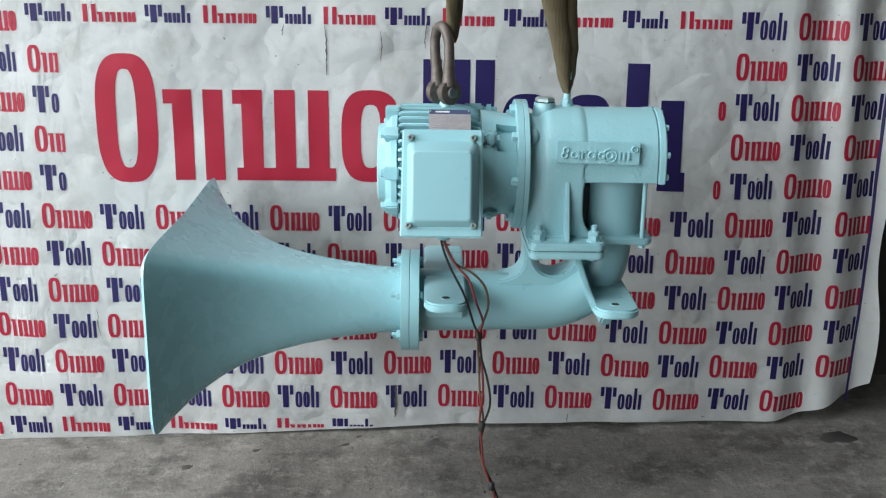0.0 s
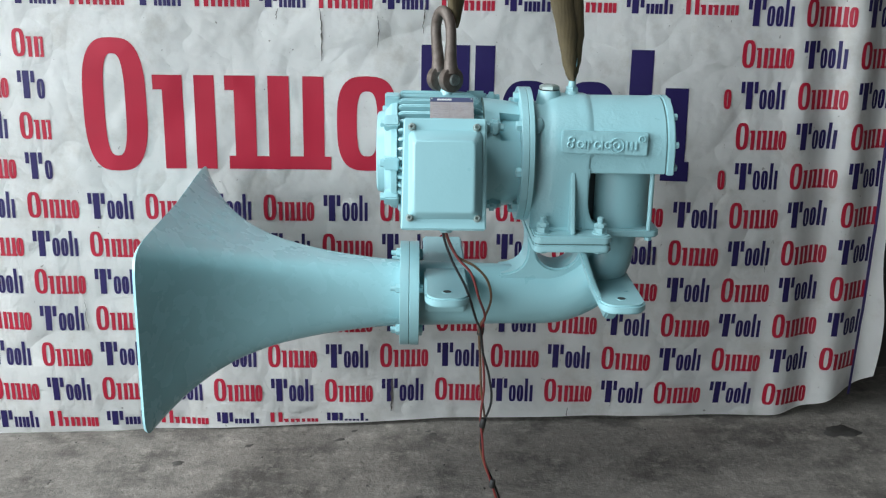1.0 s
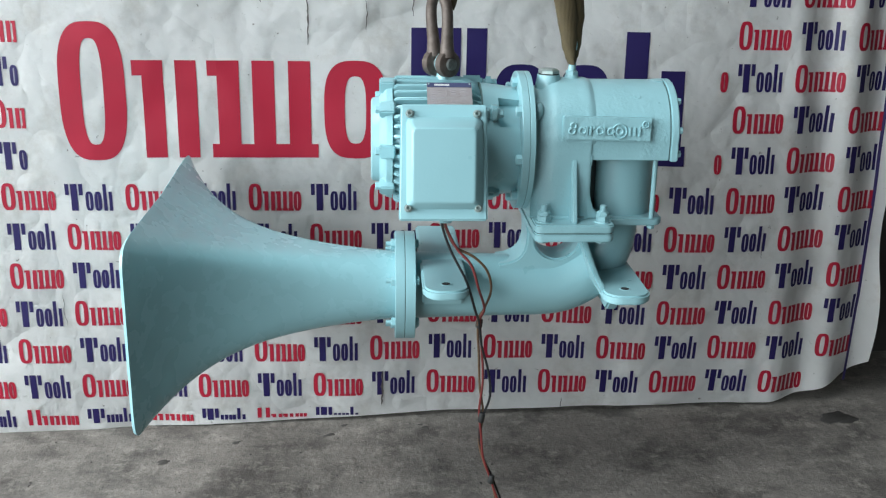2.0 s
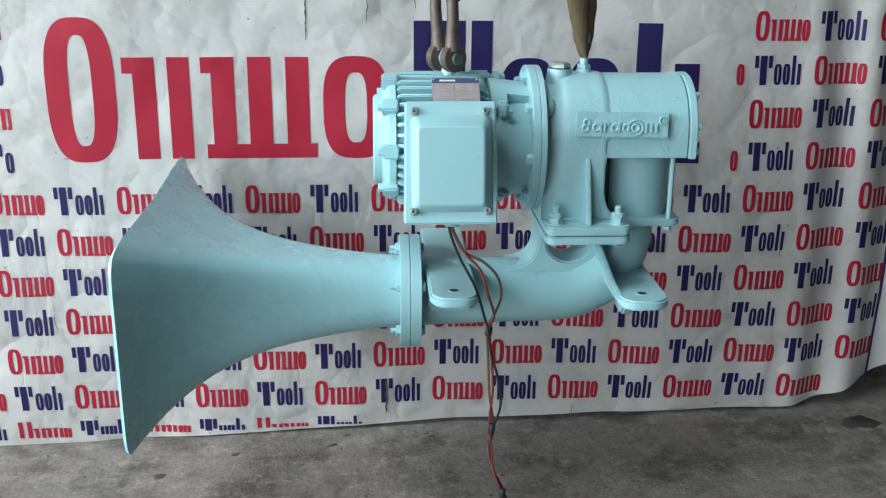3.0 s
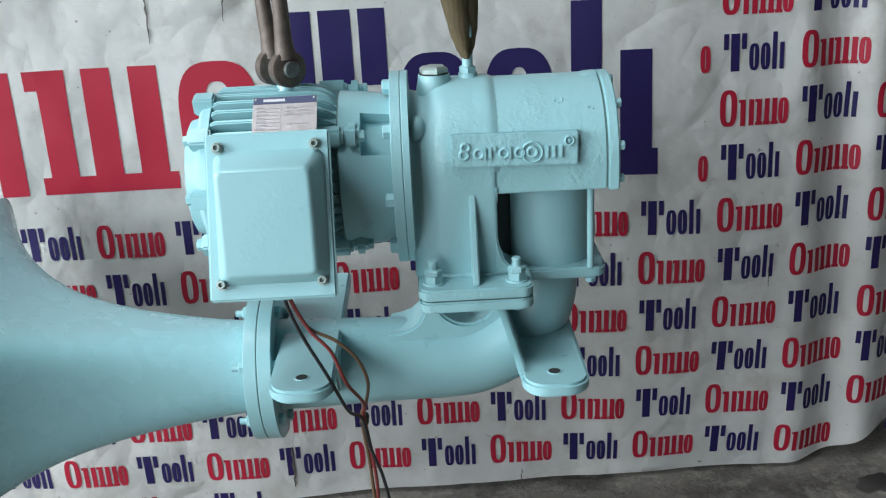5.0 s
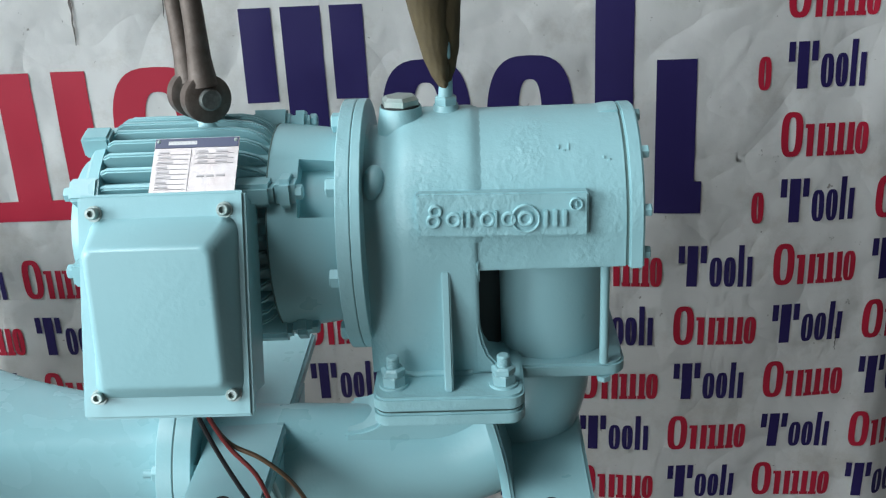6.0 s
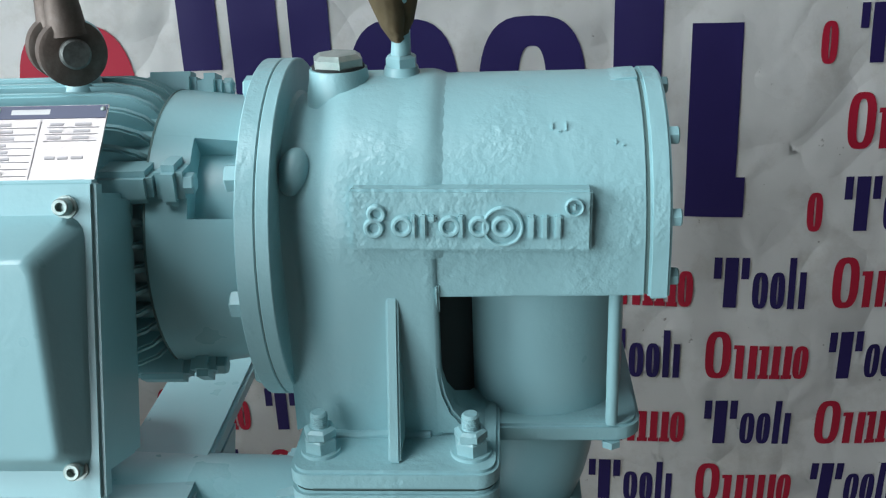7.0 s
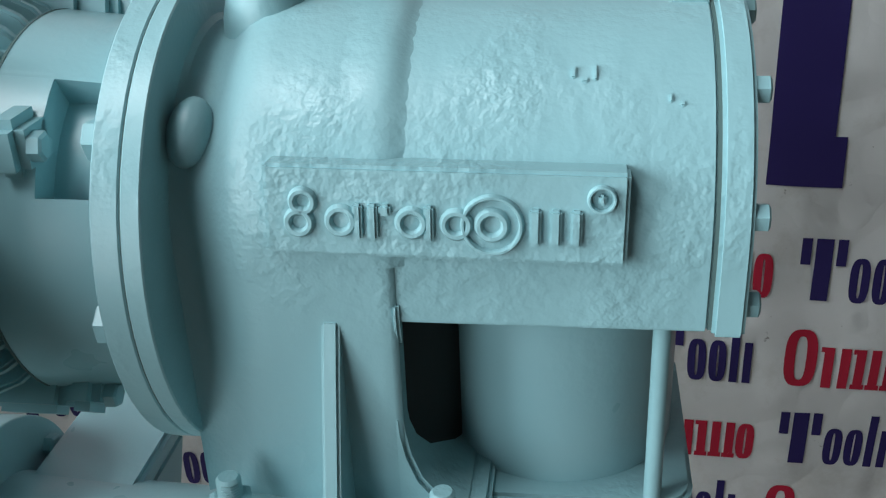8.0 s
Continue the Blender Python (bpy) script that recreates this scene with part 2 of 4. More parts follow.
# ---- the shed ----
def slab(name, lo, hi, material, label, category):
    bm = bmesh.new()
    box(bm, lo, hi)
    return solo(name, bm, material, label, category, "structure")


slab("ground", (-60, -60, -0.35), (60, 60, -0.16), concrete, "grey concrete yard outside the shed", "ground")
slab("floor", (-4.0, -2.2, -0.15), (2.8, 2.75, 0.0), concrete, "worn grey concrete workshop floor with oil stains", "floor")
slab("wall_back", (-4.0, 2.26, 0), (2.8, 2.46, 3.6), wall_mat, "near-black plaster wall behind the banner", "wall")
# side and front walls, posts, lintels and roof are unseen, added to shape daylight
slab("wall_right", (2.6, -2.2, 0), (2.8, 2.26, 3.6), wall_mat, "unseen dark plaster side wall that keeps out light", "wall")
slab("wall_front", (-0.9, -2.2, 0), (2.6, -2.0, 3.6), wall_mat, "unseen dark plaster wall facing the banner that keeps out light", "wall")
slab("wall_left_post", (-4.0, -2.2, 0), (-3.8, -2.0, 3.6), wall_mat, "unseen plaster corner post added between the open sides", "wall")
slab("wall_left_pier", (-4.0, 2.0, 0), (-3.8, 2.26, 3.6), wall_mat, "unseen dark plaster pier beside the wide opening", "wall")
slab("wall_left_lintel", (-4.0, -2.0, 3.2), (-3.8, 2.0, 3.6), wall_mat, "unseen plaster lintel over the wide opening", "wall")
slab("wall_front_lintel", (-3.8, -2.2, 3.05), (-0.9, -2.0, 3.6), wall_mat, "unseen plaster lintel over the assumed open front", "wall")
slab("ceiling", (-4.0, -2.2, 3.6), (2.8, 0.1, 3.72), ceil_mat, "unseen grey sheet roof that keeps out light", "ceiling")
slab("ceiling_rear", (-4.0, 1.5, 3.6), (2.8, 2.75, 3.72), ceil_mat, "unseen grey sheet roof that keeps out light", "ceiling")
slab("ceiling_left", (-4.0, 0.1, 3.6), (-1.6, 1.5, 3.72), ceil_mat, "unseen grey sheet roof beside the assumed roof light", "ceiling")
slab("ceiling_right", (0.1, 0.1, 3.6), (2.8, 1.5, 3.72), ceil_mat, "unseen grey sheet roof beside the assumed roof light", "ceiling")

# ---- banner ----
LEAN_B = radians(1.7)


def cloth_y(x, z):
    y = 2.025 + 0.004 * math.sin(5.1 * x + 1.3 * z) + 0.003 * math.sin(11.3 * x - 4.0 * z + 1.0) + 0.0018 * math.sin(23 * x + 9 * z)
    y += 0.0030 * noise.noise(Vector((x * 6, z * 6, 0.3))) + 0.0040 * abs(noise.noise(Vector((x * 9, z * 7, 2.3)))) + 0.0016 * abs(noise.noise(Vector((x * 21, z * 17, 5.1))))
    e = max(0.0, x - 0.66)
    if e:
        g = min(1.0, e / 0.12)
        y += 0.012 * g * math.sin(2 * math.pi * (x - 0.66) / 0.115 + 0.8 * z + 2.2) + 0.10 * max(0.0, x - 0.72) * (1.25 - z)
    y -= 0.026 * math.exp(-((x - 0.56) / 0.26) ** 2 - ((z - 0.36) / 0.30) ** 2)
    b = max(0.0, 0.16 - z)
    y += 0.25 * b * b
    return y


def bottom_z(x):
    return 0.004 + 0.006 * math.sin(3 * x + 1) + 1.2 * max(0.0, x - 0.66) ** 2


def banner_point(u, v, lift=0.0):
    x = u * math.cos(LEAN_B) + v * math.sin(LEAN_B)
    z = -u * math.sin(LEAN_B) + v * math.cos(LEAN_B)
    return Vector((x, cloth_y(x, z) - lift, z))


def right_edge(z):
    return 0.912 - 0.018 * z + 0.006 * math.sin(17 * z)


def build_banner():
    bm = bmesh.new()
    nx, nz = 300, 170
    grid = []
    for i in range(nx + 1):
        col = []
        for j in range(nz + 1):
            s, q = i / nx, j / nz
            z1 = 1.55
            x = -1.5 + s * (right_edge(q * z1) + 1.5)
            z0 = bottom_z(x)
            z = z0 + q * (z1 - z0)
            col.append(bm.verts.new((x, cloth_y(x, z), z)))
        grid.append(col)
    for i in range(nx):
        for j in range(nz):
            bm.faces.new((grid[i][j], grid[i + 1][j], grid[i + 1][j + 1], grid[i][j + 1]))
    bmesh.ops.solidify(bm, geom=bm.faces[:], thickness=-0.0012)
    return bm


banner = solo("banner", build_banner(), vinyl, "creased white vinyl banner printed all over in red and blue", "banner", sharp=80)

LIFT = 0.0008


def strip(bm, u0, u1, v0, v1, clip=None):
    """An upright printed bar with rounded ends that lies on the cloth."""
    if clip:
        u0, u1, v0, v1 = max(u0, clip[0]), min(u1, clip[1]), max(v0, clip[2]), min(v1, clip[3])
    if u1 - u0 < 0.002 or v1 - v0 < 0.004 or (clip and clip[2] > 0.06 and v1 - v0 < 0.012 and v1 < 0.12):
        return
    n = max(2, int((v1 - v0) / 0.009))
    k = max(1, int((u1 - u0) / 0.009))
    rows = [[bm.verts.new(banner_point(u0 + (u1 - u0) * i / k, v0 + (v1 - v0) * j / n, LIFT)) for i in range(k + 1)] for j in range(n + 1)]
    for j in range(n):
        for i in range(k):
            bm.faces.new((rows[j][i], rows[j][i + 1], rows[j + 1][i + 1], rows[j + 1][i]))


def ring(bm, u0, u1, v0, v1, w, clip=None, seg=28):
    """A printed rounded ring of stroke width w."""
    if clip and (u0 < clip[0] - 0.001 or u1 > clip[1] + 0.001 or v0 < clip[2] - 0.001 or v1 > clip[3] + 0.001):
        strip(bm, u0, u0 + w, v0, v1, clip), strip(bm, u1 - w, u1, v0, v1, clip)
        return
    cu, cv, a, b = (u0 + u1) / 2, (v0 + v1) / 2, (u1 - u0) / 2, (v1 - v0) / 2
    loops = []
    for f in (0.0, 0.5, 1.0):
        ra, rb = a - w * f, b - w * 0.75 * f
        loop = []
        for k in range(seg):
            t = 2 * math.pi * k / seg
            c, s = math.cos(t), math.sin(t)
            e = 2 / 3.0
            loop.append(bm.verts.new(banner_point(cu + ra * math.copysign(abs(c) ** e, c), cv + rb * math.copysign(abs(s) ** e, s), LIFT)))
        loops.append(loop)
    for p, q in zip(loops, loops[1:]):
        for k in range(seg):
            bm.faces.new((p[k], p[(k + 1) % seg], q[(k + 1) % seg], q[k]))


def red_word(bm, u, v, h, w, clip=None, wide=1.0):
    """Plain shapes of one red word: u its start, v its top, h its height, w its width."""
    s, low, x = w * 0.072, v - h, v - h * 0.28
    ring(bm, u, u + w * 0.25, low, v, s * 1.15, clip)
    strip(bm, u + w * 0.30, u + w * 0.30 + s * 1.05, low, x, clip)
    strip(bm, u + w * 0.425, u + w * 0.425 + s * 1.05, low, x, clip)
    for k in range(3):
        strip(bm, u + w * (0.54 + 0.113 * k), u + w * (0.54 + 0.113 * k) + s, low + h * 0.09, x, clip)
        strip(bm, u + w * (0.524 + 0.113 * k), u + w * (0.556 + 0.113 * k) + s, low, low + h * 0.09, clip)
    for k in (0.275, 0.515):
        strip(bm, u + w * k, u + w * (k + 0.025), x - h * 0.085, x, clip)
    ring(bm, u + w * 0.855, u + w, low, x, s * 0.9, clip)


def blue_word(bm, u, v, h, w, clip=None):
    s, low, x = w * 0.10, v - h, v - h * 0.28
    strip(bm, u, u + w * 0.085, v - h * 0.42, v, clip)
    strip(bm, u + w * 0.12, u + w * 0.265, low, v, clip)
    strip(bm, u + w * 0.30, u + w * 0.385, v - h * 0.42, v, clip)
    ring(bm, u + w * 0.43, u + w * 0.60, low, x, s * 0.72, clip)
    ring(bm, u + w * 0.625, u + w * 0.785, low, x, s * 0.72, clip)
    strip(bm, u + w * 0.82, u + w * 0.82 + s * 0.75, low, v, clip)
    strip(bm, u + w * 0.94, u + w * 0.94 + s * 0.72, low, x, clip)


def banner_part(name, bm, material):
    if not bm.verts:
        bm.free()
        return
    ob = new(name, mesh_of(name, bm, material, 80))
    ob.parent = banner


# large shapes
def large(name, material, shape, *v):
    bm = bmesh.new()
    shape(bm, *v)
    banner_part(name, bm, material)


large("large_red_ring", print_red, ring, -0.595, -0.484, 0.509, 0.746, 0.037, None, 48)
for u0, u1, foot_w in ((-0.456, -0.420, 0.0), (-0.400, -0.364, 0.0), (-0.330, -0.292, 0.012), (-0.270, -0.232, 0.012), (-0.208, -0.170, 0.012)):
    large("large_red_bar", print_red, strip, u0, u1, 0.513 + (0.024 if foot_w else 0.0), 0.682)
    if foot_w:
        large("large_red_block", print_red, strip, u0 - foot_w, u1 + foot_w, 0.513, 0.537)
for u0, u1 in ((-0.472, -0.456), (-0.346, -0.330)):
    large("large_red_block", print_red, strip, u0, u1, 0.656, 0.682)
large("large_blue_block", print_blue, strip, 0.484, 0.492, 0.504, 0.540)
large("large_red_ring", print_red, ring, -0.147, -0.038, 0.512, 0.684, 0.036, None, 40)
for u0, u1, v0, v1 in ((0.004, 0.038, 0.640, 0.741), (0.048, 0.090, 0.508, 0.741), (0.100, 0.135, 0.640, 0.741), (0.378, 0.418, 0.504, 0.738), (0.442, 0.484, 0.504, 0.672)):
    large("large_blue_bar", print_blue, strip, u0, u1, v0, v1)
large("large_blue_ring", print_blue, ring, 0.148, 0.246, 0.508, 0.680, 0.034, None, 40)
large("large_blue_ring", print_blue, ring, 0.262, 0.356, 0.508, 0.680, 0.034, None, 40)

# the repeated small words, in staggered rows round the large ones
for row in range(-9, 13):
    v = 0.832 - 0.0732 * row
    for k in range(-10, 3):
        t_u = 0.578 + 0.2145 * k + (0.107 if row % 2 else 0.0)
        for maker, u, w, name, mat in ((blue_word, t_u, 0.080, "blue_print", print_blue), (red_word, t_u + 0.104, 0.093, "red_print", print_red)):
            clip = (-1.45, 0.868, max(0.0297 * u + 0.014 + 1.2 * max(0.0, u + w - 0.66) ** 2, 0.035 if u > -0.10 else -1.0), 1.5)
            if row == 0 and -0.66 < u + w and u < 0.56:
                clip = (clip[0], clip[1], 0.801, clip[3])
            elif 0 < row < 5:
                if u + w > -0.66 and u < 0.0:
                    clip = (clip[0], -0.657, clip[2], clip[3])
                elif 0.0 <= u < 0.555:
                    clip = (0.545 if row % 2 == 0 and maker is red_word else 0.9, clip[1], clip[2], clip[3])
            bm = bmesh.new()
            maker(bm, u, v, 0.049, w, clip)
            banner_part(name, bm, mat)
bm = bmesh.new()
strip(bm, 0.866, 0.872, 0.06, 1.5)
banner_part("edge_stripe", bm, print_edge)

crease_mat = plain("dark_crease", (0.10, 0.085, 0.075), 0.8, 0.5, 60)


def crease(u, v0, v1, w, seed):
    """A thin ragged crack in the print coat, widest in the middle."""
    rnd = random.Random(seed)
    bm = bmesh.new()
    n = 16
    rows = []
    du = 0.0
    for k in range(n + 1):
        t = k / n
        du += rnd.uniform(-0.0012, 0.0012)
        h = w * (0.25 + rnd.uniform(0.3, 1.0) * math.sin(math.pi * t) ** 0.7) / 2
        v = v0 + (v1 - v0) * t
        rows.append((bm.verts.new(banner_point(u + du - h, v, 0.0022)), bm.verts.new(banner_point(u + du + h, v, 0.0022))))
    for (a, b), (c, d) in zip(rows, rows[1:]):
        bm.faces.new((a, b, d, c))
    banner_part("crease", bm, crease_mat)


for u, v0, v1, w, seed in ((-0.172, 0.710, 0.800, 0.0030, 1), (-0.074, 0.735, 0.790, 0.0016, 2), (0.008, 0.760, 0.815, 0.0020, 3), (-0.250, 0.780, 0.800, 0.0018, 4),
                           (-0.048, 0.030, 0.100, 0.0045, 5), (0.300, 0.018, 0.040, 0.0015, 6), (-0.62, 0.20, 0.26, 0.0012, 7), (0.655, 0.33, 0.36, 0.0012, 9)):
    crease(u, v0, v1, w, seed)

# ---- the horn ----
horn = new("air_horn")
horn.matrix_world = Matrix.Translation(PIVOT) @ pose(0, 0, 0, 0, 1.8, 0)
tagged(horn, "mint-green electric ship's horn with flared bell, hanging from slings", "ship horn")
AY, AZ = 1.722, 0.603          # motor axis
PY, PZ = 1.735, 0.372          # sound pipe axis


def bell():
    bm = bmesh.new()
    n, seg = 44, 96
    rings = []
    for k in range(n + 1):
        s = k / n
        x = -0.008 - 0.347 * s
        f = (math.exp(4.5 * s) - 1) / (math.exp(4.5) - 1)
        g = (math.exp(3.6 * s) - 1) / (math.exp(3.6) - 1)
        w, h = 0.052 + 0.010 * s + 0.192 * f, 0.052 + 0.008 * s + 0.080 * g
        e = 2 / (2 + 8.5 * s ** 1.6)
        cy, cz = PY - 0.008 * s, PZ + 0.005 * s
        loop = []
        for i in range(seg):
            t = 2 * math.pi * i / seg
            c, q = math.cos(t), math.sin(t)
            yy = w * math.copysign(abs(c) ** e, c)
            loop.append(bm.verts.new((x + 0.005 * yy * s ** 3, cy + w * math.copysign(abs(c) ** e, c), cz + h * math.copysign(abs(q) ** e, q) + 0.06 * max(0.0, yy) * s ** 3)))
        rings.append(loop)
    for p, q in zip(rings, rings[1:]):
        for i in range(seg):
            bm.faces.new((p[i], p[(i + 1) % seg], q[(i + 1) % seg], q[i]))
    bmesh.ops.recalc_face_normals(bm, faces=bm.faces)
    bmesh.ops.solidify(bm, geom=bm.faces[:], thickness=0.004)
    return bm


part("bell", bell(), bell_paint, horn, "mint-green flared bell with a wide rectangular mouth")


def disc(x0, x1, r, y=AY, z=AZ, bevel=0.0006, seg=72):
    bm = bmesh.new()
    lathe(bm, (x0, y, z), (1, 0, 0), [(0, r - bevel), (bevel, r), (x1 - x0 - bevel, r), (x1 - x0, r - bevel)], seg)
    return bm


fl1 = part("throat_flange", disc(-0.010, 0.004, 0.083, PY, PZ), smooth_paint, horn)
part("joint", disc(0.0036, 0.0053, 0.0823, PY, PZ, 0.0003), gasket, horn)
fl2 = part("pipe_flange", disc(0.005, 0.020, 0.083, PY, PZ), smooth_paint, horn)
for k in range(6):
    a = radians(24 + 60 * k)
    y, z = PY - 0.069 * math.cos(a), PZ + 0.069 * math.sin(a)
    bm = bmesh.new()
    hexa(bm, (-0.010, y, z), (-1, 0, 0), 0.0125, 0.0065, 15 * k)
    rod(bm, (-0.015, y, z), (-0.024, y, z), 0.0037, 12)
    part("bolt", bm, smooth_paint, fl1)
    bm = bmesh.new()
    hexa(bm, (0.020, y, z), (1, 0, 0), 0.0125, 0.006, 10 * k)
    part("nut", bm, smooth_paint, fl2)

bm = bmesh.new()
pts = [(0.018, PY, PZ), (0.08, PY, PZ), (0.15, PY, PZ), (0.215, PY, PZ)] + [(0.215 + 0.108 * math.sin(radians(a)), PY, PZ + 0.108 * (1 - math.cos(radians(a)))) for a in (18, 36, 54, 72, 90)] + [(0.323, PY, 0.496)]
tube(bm, pts, [0.052, 0.050, 0.048, 0.047, 0.047, 0.047, 0.045, 0.041, 0.038, 0.037], 48)
part("elbow_pipe", bm, smooth_paint, horn)


def foot(cx, y_front, y_back, w, z_top, th=0.014):
    hole_y = y_front + 0.032
    poly = [(cx - w / 2, y_back), (cx - w / 2, y_front + 0.025)] + [(cx - w / 2 + 0.025 + 0.025 * math.cos(radians(a)), y_front + 0.025 + 0.025 * math.sin(radians(a))) for a in range(190, 271, 16)]
    poly += [(cx + w / 2 - 0.025 + 0.025 * math.cos(radians(a)), y_front + 0.025 + 0.025 * math.sin(radians(a))) for a in range(270, 351, 16)] + [(cx + w / 2, y_front + 0.025), (cx + w / 2, y_back)]
    bm = bmesh.new()
    prism(bm, poly, "z", z_top - th, z_top, 0.003, 2, 50)
    ob = part("foot", bm, smooth_paint, horn)
    # no hole is cut: a near-black plug paints in its shade
    b2 = bmesh.new()
    lathe(b2, (cx, hole_y, z_top + 0.0004), (0, 0, -1), [(0, 0.0062), (0.012, 0.0062)], 20)
    part("bolt_hole", b2, shade_and_washer_dark, ob, "bolt hole, its shade a near-black plug")
    b3 = bmesh.new()
    lathe(b3, (cx, hole_y, z_top - 0.0005), (0, 0, 1), [(0, 0.0085), (0.0011, 0.0078), (0.0011, 0.0064), (0, 0.0062)], 24)
    part("hole_rim", b3, smooth_paint, ob)
    return ob


foot(0.0605, 1.572, 1.900, 0.066, 0.419)
foot(0.3180, 1.572, 1.860, 0.068, 0.411)
# webs that join the feet to the pipe
bm = bmesh.new()
prism(bm, [(1.645, 0.407), (1.825, 0.407), (1.80, 0.36), (1.675, 0.36)], "x", 0.0300, 0.0925, 0.004)
part("foot_web", bm, smooth_paint, horn)
bm = bmesh.new()
prism(bm, [(1.63, 0.398), (1.84, 0.398), (1.79, 0.35), (1.68, 0.35)], "x", 0.309, 0.327, 0.003)
part("foot_web", bm, smooth_paint, horn)
# slanted web whose edge runs from the bracket down to the foot
bm = bmesh.new()
prism(bm, [(1.80, 0.482), (1.668, 0.482), (1.663, 0.465), (1.656, 0.448), (1.645, 0.433), (1.628, 0.421), (1.600, 0.4125), (1.600, 0.402), (1.80, 0.402)], "x", -0.0045, 0.0045, 0.002, 2, 60)
for v in bm.verts:
    v.co.x += 0.2885 - 0.34 * (v.co.z - 0.402)
part("foot_web", bm, smooth_paint, horn)

# bracket between pipe and base plate, with an arched opening
bm = bmesh.new()
poly = [(0.1860, 0.482), (0.1880, 0.462), (0.1875, 0.448), (0.1850, 0.437), (0.1800, 0.428), (0.1720, 0.4215), (0.1600, 0.4170), (0.1450, 0.4150), (0.1450, 0.405), (0.300, 0.405), (0.306, 0.482), (0.272, 0.482)]
poly += arc(0.2345, 0.4580, 0.0340, 20, -165, 16) + [(0.2000, 0.462), (0.1995, 0.482)]
prism(bm, poly, "y", 1.704, 1.768, 0.003, 2, 50)
part("bracket", bm, smooth_paint, horn)


def plate(z0, z1, inset=0.0):
    bm = bmesh.new()
    x0, x1, y0, y1, r = 0.184 + inset, 0.299 - inset, 1.606 + inset, 1.838 - inset, 0.012
    poly = []
    for cx, cy, a in ((x1 - r, y1 - r, 0), (x0 + r, y1 - r, 90), (x0 + r, y0 + r, 180), (x1 - r, y0 + r, 270)):
        poly += [(cx + r * math.cos(radians(a + b)), cy + r * math.sin(radians(a + b))) for b in (0, 22, 45, 67, 90)]
    prism(bm, poly, "z", z0, z1, 0.002, 2, 50)
    return bm


part("bracket_flange", plate(0.480, 0.4915), cast_paint, horn)
part("joint", plate(0.4912, 0.4928, 0.0012), gasket, horn)
base = part("base_plate", plate(0.4925, 0.5045), cast_paint, horn)
for x, y in ((0.1995, 1.628), (0.2835, 1.626), (0.1995, 1.815), (0.2835, 1.815)):
    bm = bmesh.new()
    lathe(bm, (x, y, 0.5045), (0, 0, 1), [(0, 0.0115), (0.0018, 0.0112)], 28)
    part("washer", bm, cast_paint, base)
    bm = bmesh.new()
    hexa(bm, (x, y, 0.5063), (0, 0, 1), 0.0165, 0.0085, 8)
    part("nut", bm, cast_paint, base)
    bm = bmesh.new()
    hexa(bm, (x, y, 0.5148), (0, 0, 1), 0.0160, 0.0055, 23)
    part("lock_nut", bm, cast_paint, base)
    bm = bmesh.new()
    lathe(bm, (x, y, 0.5200), (0, 0, 1), [(0, 0.005)] + [(0.0006 * k, 0.0050 if k % 2 else 0.0045) for k in range(1, 15)] + [(0.0092, 0.0038)], 16)
    part("stud", bm, cast_paint, base)
    bm = bmesh.new()
    hexa(bm, (x, y, 0.480), (0, 0, -1), 0.0165, 0.006, 8)
    part("bolt_head", bm, cast_paint, base)


def arch(r, cz, z_bottom, n=26):
    return [(AY + r, z_bottom)] + [(AY + a, z) for a, z in arc(0, cz, r, 0, 180, n)] + [(AY - r, z_bottom)]


# gear housing: pedestal, barrel and end cap
bm = bmesh.new()
sections = [[bm.verts.new((x, y, z)) for y, z in arch(r, 0.6165 - (0.0795 - r) * 0.6, 0.5045)]
            for x, r in ((0.1820, 0.0735), (0.1850, 0.0715), (0.1910, 0.0708), (0.2000, 0.0732), (0.2070, 0.0772), (0.2130, 0.0790), (0.2200, 0.0795), (0.2600, 0.0795), (0.2640, 0.0792), (0.2660, 0.0785), (0.2668, 0.0775))]
for p, q in zip(sections, sections[1:]):
    for k in range(len(p)):
        bm.faces.new((p[k], p[(k + 1) % len(p)], q[(k + 1) % len(p)], q[k]))
bm.faces.new(sections[0]), bm.faces.new(sections[-1])
lathe(bm, (0.2663, AY, 0.6165), (1, 0, 0), [(-0.022, 0.0793), (-0.014, 0.0796), (-0.007, 0.0799), (-0.003, 0.0797), (0.0, 0.0790), (0.0025, 0.0780), (0.0045, 0.0772), (0.007, 0.0768)], 120, -92, 92)
# thickened lip of the barrel under the cap
lathe(bm, (0.3600, AY, 0.6165), (1, 0, 0), [(0.0, 0.0765), (0.004, 0.0774), (0.009, 0.0782), (0.0172, 0.0785), (0.0174, 0.0760)], 120, -30, 10)
prism(bm, [(0.262, 0.5045), (0.262, 0.550), (0.2666, 0.550), (0.2672, 0.541), (0.269, 0.531), (0.273, 0.520), (0.281, 0.510), (0.292, 0.5045)], "y", AY - 0.0793, AY + 0.0793, 0.002, 2, 45)
house = part("gear_housing", bm, cast_paint, horn, "rough-cast mint-green gear housing")
bm = bmesh.new()
prism(bm, arch(0.0772, 0.6165, 0.590), "x", 0.2640, 0.3780, 0.0012, 2, 40)
part("barrel", bm, cast_paint, horn)
# near-black filler painted as shade beside the cylinder; rear block keeps light out
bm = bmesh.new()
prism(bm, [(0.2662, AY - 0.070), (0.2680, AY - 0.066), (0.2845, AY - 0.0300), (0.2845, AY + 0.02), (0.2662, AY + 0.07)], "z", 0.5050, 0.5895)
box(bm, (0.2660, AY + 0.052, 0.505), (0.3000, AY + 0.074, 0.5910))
part("recess_shade", bm, shade_and_washer_dark, house, "near-black filler painted as shade beside the cylinder")
bm = bmesh.new()
